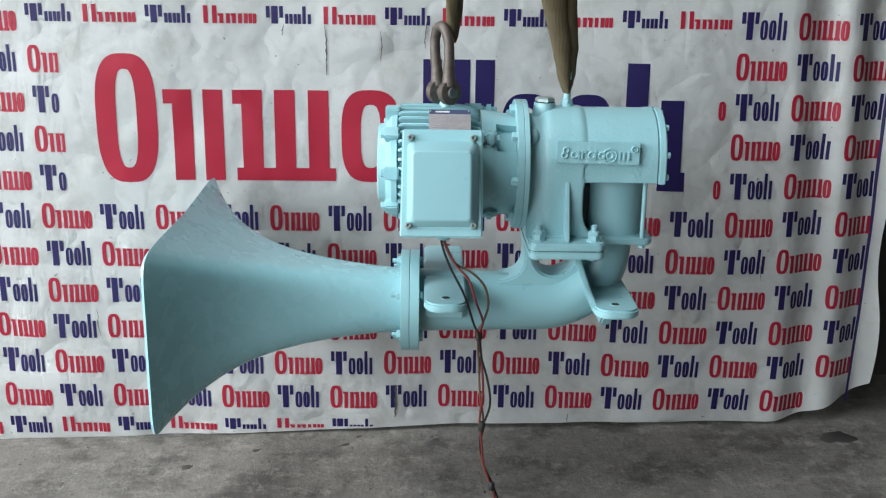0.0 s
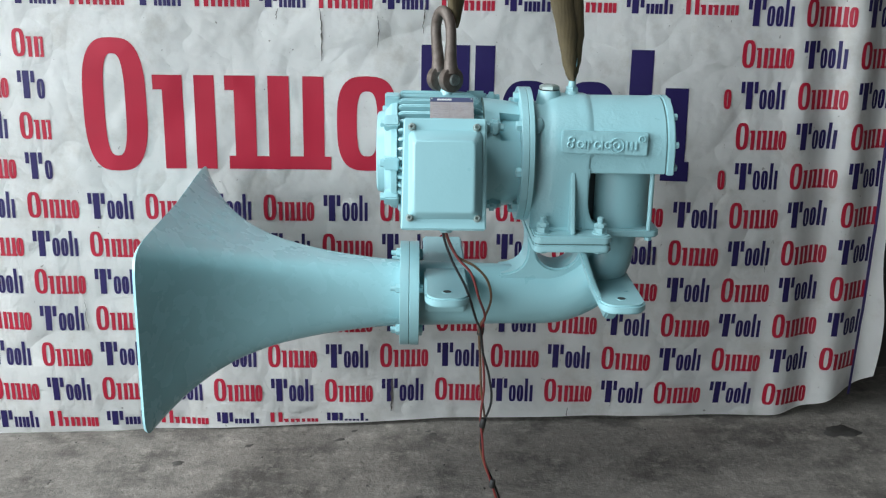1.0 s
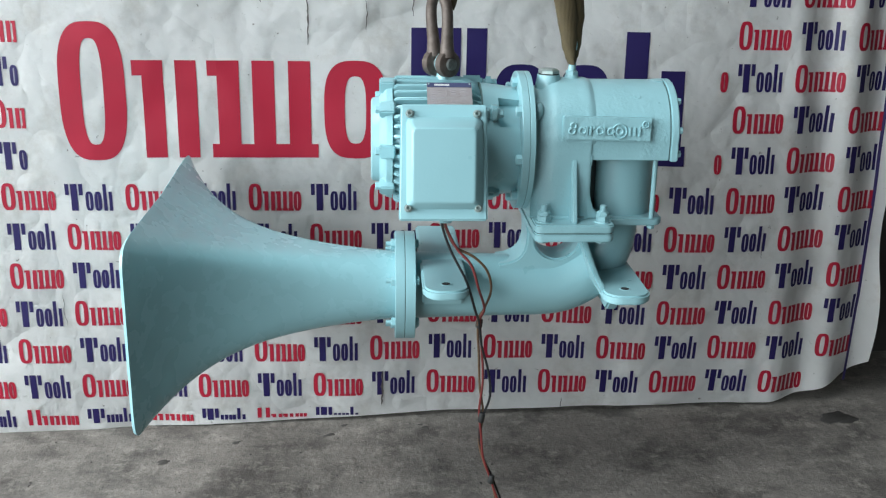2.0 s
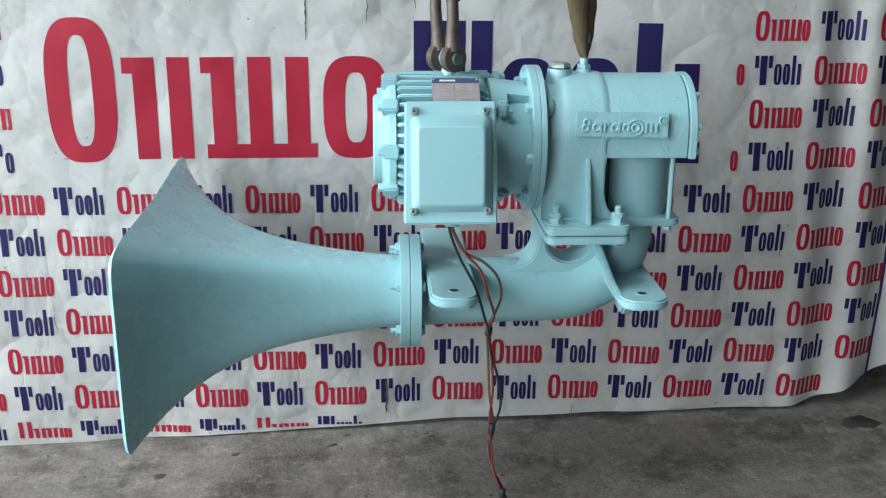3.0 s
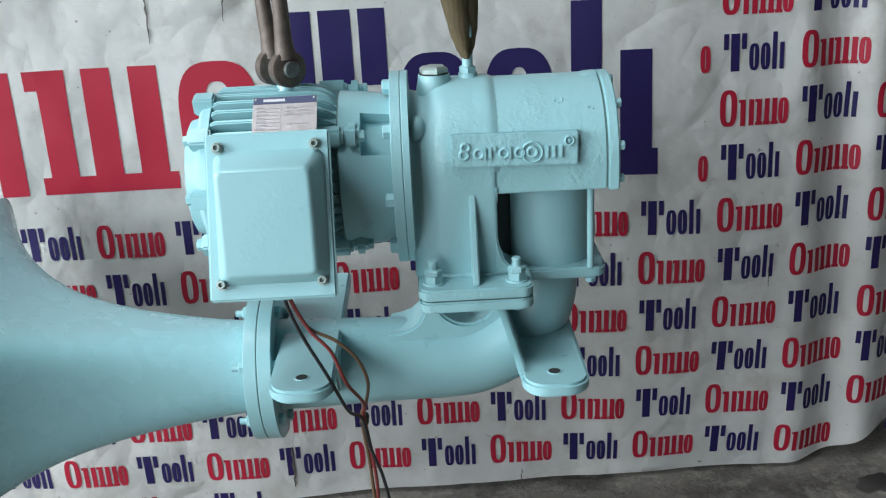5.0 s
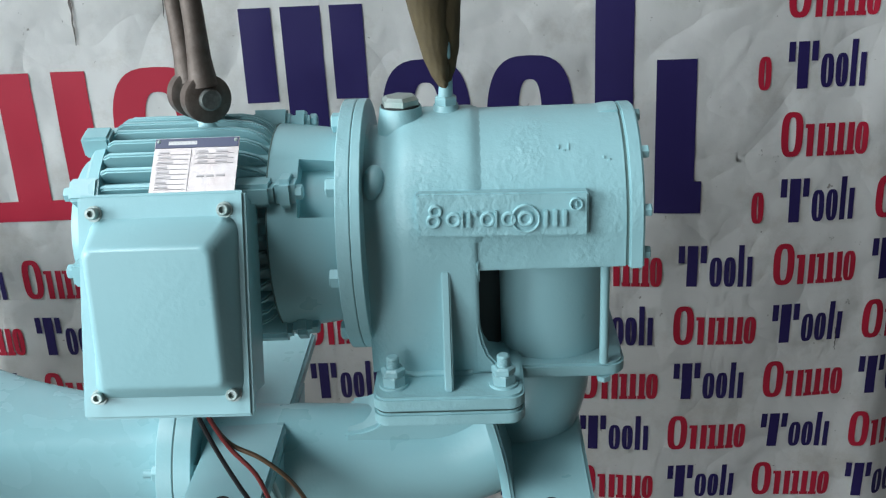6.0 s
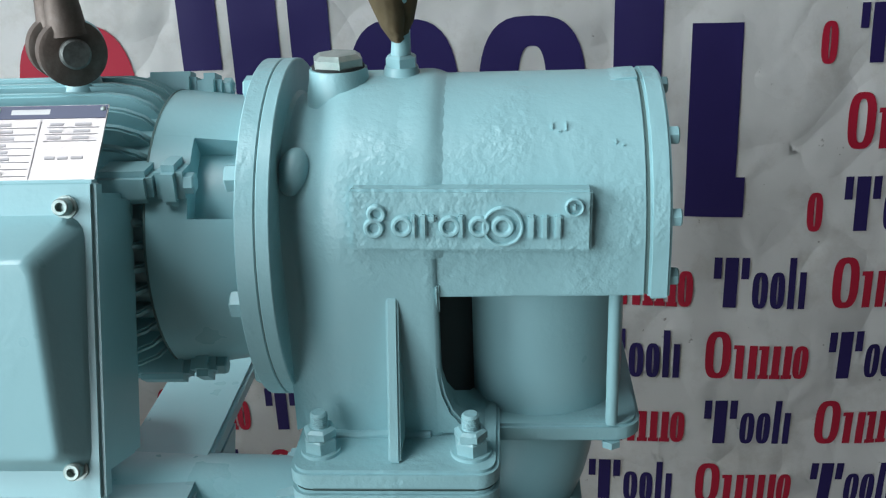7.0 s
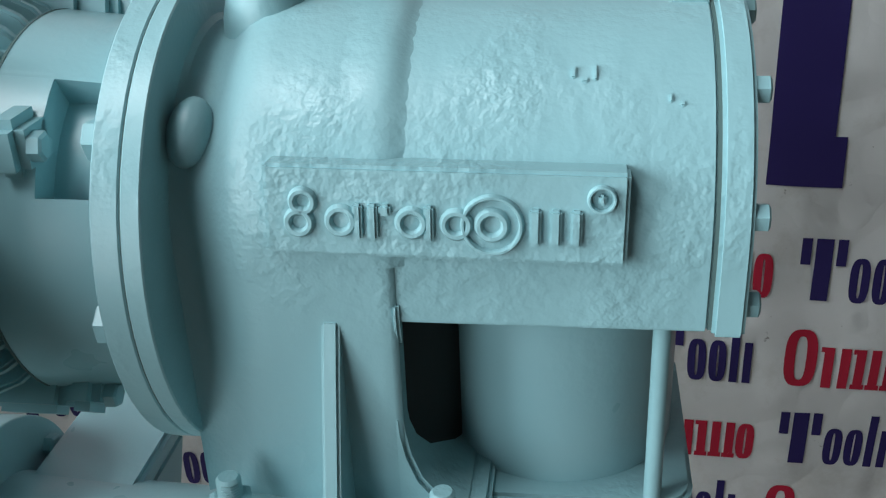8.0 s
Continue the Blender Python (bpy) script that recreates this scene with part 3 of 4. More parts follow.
prism(bm, arch(0.0768, 0.6165, 0.591), "x", 0.3776, 0.3792)
part("joint", bm, gasket, horn)
bm = bmesh.new()
prism(bm, arch(0.0785, 0.6165, 0.5885), "x", 0.3790, 0.3905, 0.0015, 2, 40)
cap = part("end_cap", bm, cast_paint, horn)
for y, z in ((AY - 0.069, 0.598), (AY - 0.070, 0.632), (AY - 0.048, 0.670), (AY, 0.6855), (AY + 0.048, 0.670), (AY + 0.07, 0.60)):
    bm = bmesh.new()
    hexa(bm, (0.3905, y, z), (1, 0, 0), 0.009, 0.0055, 10)
    part("bolt", bm, smooth_paint, cap)
# stiffening rib on the pedestal
bm = bmesh.new()
prism(bm, [(AY - 0.077, 0.592), (AY - 0.0800, 0.592), (AY - 0.086, 0.575), (AY - 0.108, 0.506), (AY - 0.108, 0.5045), (AY - 0.077, 0.5045)], "x", 0.2385, 0.2455, 0.0022, 3, 40)
part("rib", bm, cast_paint, house)
# uneven fillet where the pedestal meets its base plate, and the ridge above the recess
bm = bmesh.new()
pts = [(0.192 + 0.0085 * k, AY - 0.0795 - 0.0006 * math.sin(2.3 * k), 0.5052 + 0.0004 * math.sin(1.7 * k)) for k in range(9)]
tube(bm, pts, [0.0030 + 0.0006 * math.sin(3.1 * k) for k in range(9)], 10)
part("fillet", bm, cast_paint, house)
bm = bmesh.new()
prism(bm, [(AY - 0.0745, 0.580), (AY - 0.0772, 0.580), (AY - 0.0788, 0.588), (AY - 0.0797, 0.594), (AY - 0.0790, 0.5985), (AY - 0.0745, 0.600)], "x", 0.2645, 0.2678, 0.0012, 2, 40)
part("ridge", bm, cast_paint, house)
# cast boss beside the flange
bm = bmesh.new()
bmesh.ops.create_uvsphere(bm, u_segments=24, v_segments=14, radius=1)
bmesh.ops.transform(bm, verts=bm.verts, matrix=Matrix.Translation((0.1900, AY - 0.0570, 0.6560)) @ pose(0, 0, 0, -28, 14, 0) @ Matrix.Diagonal((0.0085, 0.0095, 0.0135, 1)))
part("boss", bm, cast_paint, house)

# maker's plate: raised field with plain raised shapes
bm = bmesh.new()
LEAN = Matrix.Translation((0, 1.6385, 0.6195)) @ pose(0, 0, 0, -5, 0, 0) @ Matrix.Translation((0, -1.6385, -0.6195)) @ Matrix.Translation((0.2875, 0, 0.636)) @ pose(0, 0, 0, 0, 1.0, 0) @ Matrix.Translation((-0.2875, 0, -0.636))
box(bm, (0.2228, 1.6385, 0.6195), (0.3485, 1.655, 0.6525), LEAN, 0.0014)
badge = part("raised_plate", bm, cast_paint, horn, "raised cast plate with embossed shapes")


def raised(shape, *v):
    b2 = bmesh.new()
    y0, y1 = 1.6362, 1.6395
    if shape == "bar":
        box(b2, (v[0], y0, v[1]), (v[2], y1, v[3]), None, 0.0009)
    else:
        x, z, r, w = v
        lathe(b2, (x, y1, z), (0, -1, 0), [(0, r - w), (0.0021, r - w * 0.86), (0.0031, r - w * 0.66), (0.0031, r - w * 0.34), (0.0021, r - w * 0.14), (0, r)], 30)
    bmesh.ops.transform(b2, verts=b2.verts, matrix=LEAN)
    bmesh.ops.translate(b2, verts=b2.verts, vec=(-0.0015, 0, 0))
    part("embossed_" + shape, b2, cast_paint, badge)


Z0, XH = 0.6268, 0.0128
raised("ring", 0.2385, Z0 + 0.0128, 0.0056, 0.0036), raised("ring", 0.2370, Z0 + 0.0052, 0.0060, 0.0038)
raised("ring", 0.2518, Z0 + 0.0062, 0.0063, 0.0038), raised("bar", 0.2560, Z0, 0.2594, Z0 + XH)
raised("bar", 0.2612, Z0, 0.2648, Z0 + XH), raised("bar", 0.2652, Z0 + XH - 0.0040, 0.2694, Z0 + XH)
raised("ring", 0.2765, Z0 + 0.0062, 0.0063, 0.0038), raised("bar", 0.2808, Z0, 0.2842, Z0 + XH)
raised("ring", 0.2920, Z0 + 0.0062, 0.0062, 0.0038)
raised("ring", 0.3042, Z0 + 0.0064, 0.0066, 0.0040), raised("ring", 0.3042, Z0 + 0.0064, 0.0112, 0.0024)
for k in range(3):
    raised("bar", 0.3168 + 0.0069 * k, Z0, 0.3208 + 0.0069 * k, Z0 + XH)
raised("ring", 0.3408, Z0 + 0.0168, 0.0052, 0.0018), raised("bar", 0.3395, Z0 + 0.0150, 0.3421, Z0 + 0.0188)

# small cast marks high on the barrel
for dx, du, w, h in ((0.0, 0.001, 0.0022, 0.0050), (0.0040, -0.0022, 0.0026, 0.0022), (0.0075, 0.0008, 0.0018, 0.0064), (0.0330, -0.009, 0.0018, 0.0034), (0.0370, -0.011, 0.0022, 0.0022)):
    bm = bmesh.new()
    box(bm, (-w / 2, -0.0780, -h / 2), (w / 2, -0.0755, h / 2), Matrix.Translation((0.3290 + dx, AY, 0.6165)) @ pose(0, 0, 0, -(50 + math.degrees(du / 0.077)), 0, 0), 0.0006)
    part("cast_mark", bm, cast_paint, house)

# filler plug and eye bolt on top
bm = bmesh.new()
lathe(bm, (0.2105, AY - 0.008, 0.678), (0, 0, 1), [(0, 0.0190), (0.010, 0.0186), (0.016, 0.0172), (0.0235, 0.0162)], 40)
part("plug_boss", bm, cast_paint, house)
bm = bmesh.new()
lathe(bm, (0.2105, AY - 0.008, 0.7015), (0, 0, 1), [(0, 0.0150), (0.0015, 0.0150)], 32)
part("washer", bm, shade_and_washer_dark, house, "dark sealing washer")
bm = bmesh.new()
hexa(bm, (0.2105, AY - 0.008, 0.7028), (0, 0, 1), 0.0265, 0.0068, 12)
part("filler_plug", bm, steel, house, "bare steel hexagon plug with worn paint")
bm = bmesh.new()
lathe(bm, (0.2455, AY, 0.690), (0, 0, 1), [(0, 0.0135), (0.006, 0.0105), (0.010, 0.0095)], 24)
hexa(bm, (0.2455, AY, 0.699), (0, 0, 1), 0.0165, 0.0075, 0)
rod(bm, (0.2455, AY, 0.706), (0.2475, AY, 0.738), 0.0058, 18, 0.0042)
tube(bm, [(0.2478, AY + 0.006 * math.cos(a), 0.742 + 0.006 * math.sin(a)) for a in (2 * math.pi * k / 10 for k in range(10))], 0.0030, 12, closed=True)
part("eye_bolt", bm, smooth_paint, horn)

# vertical cylinder with its flange and tie rods
bm = bmesh.new()
rod(bm, (0.3235, AY, 0.500), (0.3235, AY, 0.5925), 0.0515, 64)
part("cylinder", bm, smooth_paint, horn)
bm = bmesh.new()
poly = []
for cx, cy, a in ((0.041, 0.047, 0), (-0.026, 0.047, 90), (-0.026, -0.047, 180), (0.041, -0.047, 270)):
    poly += [(0.3255 + cx + 0.015 * math.cos(radians(a + b)), AY + cy + 0.015 * math.sin(radians(a + b))) for b in (0, 22, 45, 67, 90)]
prism(bm, poly, "z", 0.489, 0.5005, 0.002, 2, 50)
cyl_fl = part("cylinder_flange", bm, cast_paint, horn)
for sx, sy in ((1, -1), (1, 1)):
    bm = bmesh.new()
    rod(bm, (0.3255 + 0.0385 * sx, AY + 0.0585 * sy, 0.5000), (0.3255 + 0.0385 * sx, AY + 0.0585 * sy, 0.593), 0.0036, 14)
    hexa(bm, (0.3255 + 0.0385 * sx, AY + 0.0585 * sy, 0.489), (0, 0, -1), 0.010, 0.005)
    part("tie_rod", bm, smooth_paint, cyl_fl)

# motor
part("housing_flange", disc(0.1755, 0.1830, 0.1010), cast_paint, horn)
part("joint", disc(0.1746, 0.1760, 0.1003, bevel=0.0002), gasket, horn)
mfl = part("motor_flange", disc(0.1645, 0.1750, 0.1010), cast_paint, horn)
ring_bolts = [38 + 45 * k for k in range(8)]
for d in ring_bolts:
    a = radians(d)
    bm = bmesh.new()
    hexa(bm, (0.1645, AY - 0.0885 * math.cos(a), AZ + 0.0885 * math.sin(a)), (-1, 0, 0), 0.0135, 0.008, d)
    part("bolt", bm, smooth_paint, mfl)
bm = bmesh.new()
lathe(bm, (0.112, AY, AZ), (1, 0, 0), [(0, 0.068), (0.0545, 0.066)], 64)
# the lathe's angle runs from up towards the front
lathe(bm, (0.112, AY, AZ), (1, 0, 0), [(0, 0.070), (0.0, 0.0835), (0.022, 0.0815), (0.0545, 0.0770), (0.0545, 0.06), (0.0, 0.06)], 96, 66, 392)
lathe(bm, (0.112, AY, AZ), (1, 0, 0), [(0, 0.070), (0.0, 0.0835), (0.022, 0.0815), (0.022, 0.06), (0.0, 0.06)], 96, 30, 68)
lantern = part("adapter", bm, smooth_paint, horn)
bm = bmesh.new()
lathe(bm, (0.1108, AY, AZ), (1, 0, 0), [(0, 0.070), (0, 0.0838), (0.0012, 0.0838), (0.0012, 0.070)], 72)
part("joint", bm, gasket, lantern)
bm = bmesh.new()
lathe(bm, (-0.018, AY, AZ), (1, 0, 0), [(0, 0.060), (0, 0.074), (0.004, 0.0765), (0.126, 0.0765), (0.130, 0.074), (0.130, 0.06)], 72)
motor = part("motor_body", bm, smooth_paint, horn, "finned mint-green electric motor body")
for k in range(40):
    a = 360 / 40 * k + 4
    if 222 < a < 318:
        continue
    bm = bmesh.new()
    poly = [(-0.014, 0.070), (-0.014, 0.089), (-0.008, 0.0925), (0.080, 0.0925), (0.094, 0.0900), (0.104, 0.085), (0.110, 0.078), (0.111, 0.070)]
    b2 = bmesh.new()
    prism(b2, [(x, r) for x, r in poly], "y", -0.0023, 0.0023, 0.0013, 2, 50)
    bmesh.ops.transform(b2, verts=b2.verts, matrix=Matrix.Translation((0, AY, AZ)) @ pose(0, 0, 0, a, 0, 0))
    join(bm, b2)
    part("fin", bm, smooth_paint, motor)
bm = bmesh.new()
lathe(bm, (-0.046, AY, AZ), (1, 0, 0), [(0, 0.03), (0.0, 0.056), (0.002, 0.060), (0.012, 0.0625), (0.015, 0.066), (0.018, 0.0800), (0.022, 0.0845), (0.0305, 0.086), (0.031, 0.06)], 72)
end = part("end_bell", bm, smooth_paint, horn)
for d in (40, 74, 140, 220, 320, 0):
    a = radians(d)
    y, z = AY - 0.0845 * math.cos(a), AZ + 0.0845 * math.sin(a)
    bm = bmesh.new()
    box(bm, (-0.034, -0.009, -0.008), (-0.012, 0.009, 0.010), Matrix.Translation((0, y, z)) @ pose(0, 0, 0, 90 - d if d != 0 else 90, 0, 0), 0.002)
    if d != 74:
        hexa(bm, (-0.034, y, z), (-1, 0, 0), 0.010, 0.006, d)
    part("lug", bm, smooth_paint, end)
for d in (37, 110, 143, -52, 232):
    a = radians(d)
    y, z = AY - 0.0850 * math.cos(a), AZ + 0.0850 * math.sin(a)
    turn = Matrix.Translation((0, y, z)) @ pose(0, 0, 0, 90 if d == 37 else 90 - d, 0, 0)
    bm = bmesh.new()
    box(bm, (0.086, -0.0090, -0.016), (0.1180, 0.0090, 0.0095), turn, 0.0035)
    box(bm, (0.1190, -0.0115, -0.016), (0.1340, 0.0115, 0.0080), turn, 0.004)
    part("lug", bm, smooth_paint, lantern)
    bm = bmesh.new()
    hexa(bm, (0.1340, y, z), (1, 0, 0), 0.0100, 0.0055, d)
    part("bolt", bm, smooth_paint, lantern)
# lifting eye of the motor
bm = bmesh.new()
EX = 0.0585
lathe(bm, (EX, AY, 0.688), (0, 0, 1), [(0, 0.012), (0.008, 0.0105), (0.014, 0.009)], 24)
tube(bm, [(EX + 0.0120 * math.cos(a) * 0.766, AY + 0.0120 * math.cos(a) * 0.643, 0.7145 + 0.0120 * math.sin(a)) for a in (2 * math.pi * k / 12 for k in range(12))], 0.0045, 14, closed=True)
part("lifting_eye", bm, smooth_paint, horn)

# terminal box
TB = Matrix.Translation((0.0515, 1.5760, 0.6065)) @ pose(0, 0, 0, -19, 0, 0)


def tb(bm):
    bmesh.ops.transform(bm, verts=bm.verts, matrix=TB)
    return bm


bm = bmesh.new()
box(bm, (-0.053, 0.006, -0.075), (0.053, 0.062, 0.066), None, 0.003)
tbox = part("terminal_box", tb(bm), smooth_paint, horn)
bm = bmesh.new()
prism(bm, [(-0.0600, -0.083), (0.0585, -0.083), (0.0585, 0.0725), (-0.0575, 0.0725)], "y", -0.005, 0.006, 0.0022, 3, 40)
cover = part("cover_plate", tb(bm), smooth_paint, tbox)


def hood():
    bm = bmesh.new()
    rings = []
    # deep at the top, shallow at the foot
    for y_top, y_low, x0, x1, z0, z1, r in ((-0.0045, -0.0045, -0.0500, 0.0530, -0.0680, 0.0560, 0.010), (-0.0085, -0.0070, -0.0490, 0.0515, -0.0670, 0.0530, 0.009), (-0.034, -0.0120, -0.0450, 0.0435, -0.0625, 0.0385, 0.007), (-0.0365, -0.0145, -0.0435, 0.0418, -0.0608, 0.0365, 0.006), (-0.0375, -0.0155, -0.0415, 0.0398, -0.0590, 0.0345, 0.005), (-0.0371, -0.0160, -0.0395, 0.0378, -0.0570, 0.0325, 0.004)):
        loop = []
        for cx, cz, a in ((x1 - r, z1 - r, 0), (x0 + r, z1 - r, 90), (x0 + r, z0 + r, 180), (x1 - r, z0 + r, 270)):
            for b in (0, 22, 45, 67, 90):
                z = cz + r * math.sin(radians(a + b))
                loop.append(bm.verts.new((cx + r * math.cos(radians(a + b)), y_low + (y_top - y_low) * (z - z0) / (z1 - z0), z)))
        rings.append(loop)
    for p, q in zip(rings, rings[1:]):
        for i in range(len(p)):
            bm.faces.new((p[i], p[(i + 1) % len(p)], q[(i + 1) % len(p)], q[i]))
    bm.faces.new(rings[-1])
    bm.faces.new(rings[0])
    return bm


part("hood", tb(hood()), smooth_paint, tbox)
for x, z in ((-0.0455, 0.0595), (0.0445, 0.0595), (-0.0475, -0.0665), (0.0455, -0.0665)):
    bm = bmesh.new()
    lathe(bm, (x, -0.005, z), (0, -1, 0), [(0, 0.0056), (0.0012, 0.0056), (0.0012, 0.0042), (0.007, 0.0042), (0.0078, 0.0036), (0.0078, 0.0022), (0.004, 0.0020)], 20)
    sc = part("screw", tb(bm), steel, tbox, "small steel socket screw")
bm = bmesh.new()
lathe(bm, (0.004, 0.022, -0.073), (0, 0, -1), [(0, 0.0115), (0.008, 0.0115), (0.010, 0.0085), (0.012, 0.0075)], 24)
part("cable_gland", tb(bm), smooth_paint, tbox)

# rating plate, tilted, above the box
RP = Matrix.Translation((0.0630, 1.6470, 0.6775)) @ pose(0, 0, 0, -50, 0, 0) @ Matrix.Diagonal((0.88, 1, 0.95, 1))
bm = bmesh.new()
box(bm, (-0.0355, -0.0006, -0.0275), (0.0355, 0.0006, 0.0275))
bmesh.ops.transform(bm, verts=bm.verts, matrix=RP)
rating = part("rating_plate", bm, plate_metal, horn, "worn metal rating plate with a blue header")


def plate_mark(x0, x1, z0, z1, mat, name):
    b2 = bmesh.new()
    box(b2, (x0, -0.0010, z0), (x1, -0.0004, z1))
    bmesh.ops.transform(b2, verts=b2.verts, matrix=RP)
    part(name, b2, mat, rating)


plate_mark(-0.0350, 0.0350, 0.0185, 0.0270, ink_blue, "header_band")
plate_mark(-0.0350, 0.0350, -0.0272, -0.0232, ink_blue, "footer_band")
for r in range(8):
    z = 0.0145 - 0.0045 * r
    plate_mark(-0.0320, -0.0060, z - 0.0022, z - 0.0018, ink_dark, "rule")
    plate_mark(-0.0310, -0.0225 + 0.002 * (r % 3), z - 0.0008, z + 0.0008, ink_dark, "bar")
    if r < 3:
        plate_mark(0.0000, 0.0320, z - 0.0022, z - 0.0018, ink_dark, "rule")
        plate_mark(0.0020, 0.0100, z - 0.0008, z + 0.0008, ink_dark, "bar")
        plate_mark(0.0170, 0.0270, z - 0.0008, z + 0.0008, ink_dark, "bar")
plate_mark(-0.0045, -0.0040, -0.021, 0.0165, ink_dark, "rule")
plate_mark(0.0030, 0.0090, -0.0085, -0.0068, ink_dark, "bar"), plate_mark(0.0110, 0.0170, -0.0085, -0.0068, ink_dark, "bar"), plate_mark(0.0190, 0.0260, -0.0085, -0.0068, ink_dark, "bar")
for sx in (-1, 1):
    for z in (0.0245, -0.0245):
        b2 = bmesh.new()
        lathe(b2, (0.0325 * sx, -0.0004, z), (0, -1, 0), [(0, 0.0018), (0.0010, 0.0015), (0.0014, 0.0005)], 14)
        bmesh.ops.transform(b2, verts=b2.verts, matrix=RP)
        part("rivet", b2, steel, rating)
for z0, u0, u1 in ((0.0225, -0.024, 0.000),):
    plate_mark(u0, u1, 0.0212, 0.0246, ink_white, "white_bar")

# motor leads that hang from the gland
LEADS = (
    ("black_lead", wire_black, [(0.052, 1.598, 0.530), (0.053, 1.597, 0.506), (0.066, 1.594, 0.470), (0.088, 1.588, 0.428), (0.104, 1.610, 0.375), (0.114, 1.652, 0.342), (0.120, 1.660, 0.300), (0.131, 1.664, 0.260), (0.136, 1.664, 0.215), (0.122, 1.664, 0.165), (0.126, 1.668, 0.115), (0.143, 1.668, 0.075), (0.160, 1.668, 0.030), (0.172, 1.665, 0.006)]),
    ("red_lead", wire_red, [(0.056, 1.600, 0.530), (0.058, 1.600, 0.506), (0.074, 1.596, 0.474), (0.094, 1.590, 0.452), (0.106, 1.594, 0.415), (0.119, 1.630, 0.372), (0.116, 1.655, 0.342), (0.121, 1.663, 0.290), (0.124, 1.664, 0.240), (0.120, 1.664, 0.190), (0.124, 1.662, 0.150), (0.128, 1.664, 0.112), (0.138, 1.664, 0.080), (0.158, 1.660, 0.022), (0.163, 1.655, 0.005)]),
    ("brown_lead", wire_brown, [(0.054, 1.603, 0.530), (0.056, 1.603, 0.508), (0.072, 1.600, 0.476), (0.098, 1.596, 0.462), (0.118, 1.598, 0.440), (0.126, 1.615, 0.405), (0.120, 1.645, 0.365), (0.113, 1.657, 0.340), (0.117, 1.667, 0.280), (0.120, 1.668, 0.230), (0.127, 1.668, 0.180), (0.121, 1.667, 0.140), (0.130, 1.667, 0.100), (0.142, 1.666, 0.070), (0.150, 1.665, 0.035), (0.148, 1.668, 0.012)]),
)
for name, mat, pts in LEADS:
    bm = bmesh.new()
    tube(bm, pts, 0.0019, 8)
    lead = part(name, bm, mat, horn, "thin insulated motor lead with a bare end")
    bm = bmesh.new()
    p = Vector(pts[-1])
    d = (p - Vector(pts[-2])).normalized()
    rod(bm, p - d * 0.002, p + Vector((d.x, d.y, 0.1)).normalized() * 0.010, 0.0010, 8)
    part("bare_end", bm, copper, lead)
for z, x, h in ((0.336, 0.1155, 0.014), (0.180, 0.1235, 0.016), (0.072, 0.142, 0.014)):
    bm = bmesh.new()
    lathe(bm, (x, 1.661, z), (0.15, 0, 1), [(-h / 2, 0.004), (-h / 2 + 0.002, 0.0052), (h / 2 - 0.003, 0.0050), (h / 2, 0.0040)], 12)
    part("tape_wrap", bm, tape, horn, "black insulating tape")

# ---- lifting gear ----
HOOK = Vector((0.10, 1.722, 2.0))


def shackle():
    """Bow shackle; x along the pin, z up."""
    top = new("shackle")
    def sub(name, bm, mat, label=""):
        ob = new(name, mesh_of(name, bm, mat))
        ob.parent = top
        return tagged(ob, label)
    bm = bmesh.new()
    for s in (-1, 1):
        lathe(bm, (0.0085 * s, 0, 0), (s, 0, 0), [(0, 0.0155), (0.0015, 0.0185), (0.0125, 0.0185), (0.014, 0.0160)], 36)
    pts = [(-0.0155, 0, 0.010), (-0.016, 0, 0.030), (-0.0185, 0, 0.055), (-0.018, 0, 0.078), (-0.010, 0, 0.094), (0, 0, 0.099), (0.010, 0, 0.094), (0.018, 0, 0.078), (0.0185, 0, 0.055), (0.016, 0, 0.030), (0.0155, 0, 0.010)]
    tube(bm, pts, [0.0115, 0.0090, 0.0080, 0.0078, 0.0078, 0.0078, 0.0078, 0.0078, 0.0080, 0.0090, 0.0115], 18)
    sub("bow", bm, iron)
    bm = bmesh.new()
    rod(bm, (-0.028, 0, 0), (0.025, 0, 0), 0.0076, 20)
    lathe(bm, (0.0232, 0, 0), (1, 0, 0), [(0, 0.0085), (0.003, 0.0085), (0.004, 0.0072)], 24)
    lathe(bm, (-0.023, 0, 0), (-1, 0, 0), [(0, 0.0095), (0.006, 0.0095), (0.0075, 0.008)], 6)
    sub("pin", bm, metal("pin_steel", (0.20, 0.22, 0.21), 0.45, 0.6), "grey steel shackle pin")
    return top


sh = tagged(shackle(), "brown steel shackle through the motor's lifting eye", "shackle")
sh.matrix_world = Matrix.Translation((0.0580, 1.716, 0.7195)) @ pose(0, 0, 0, 0, -2, -56)


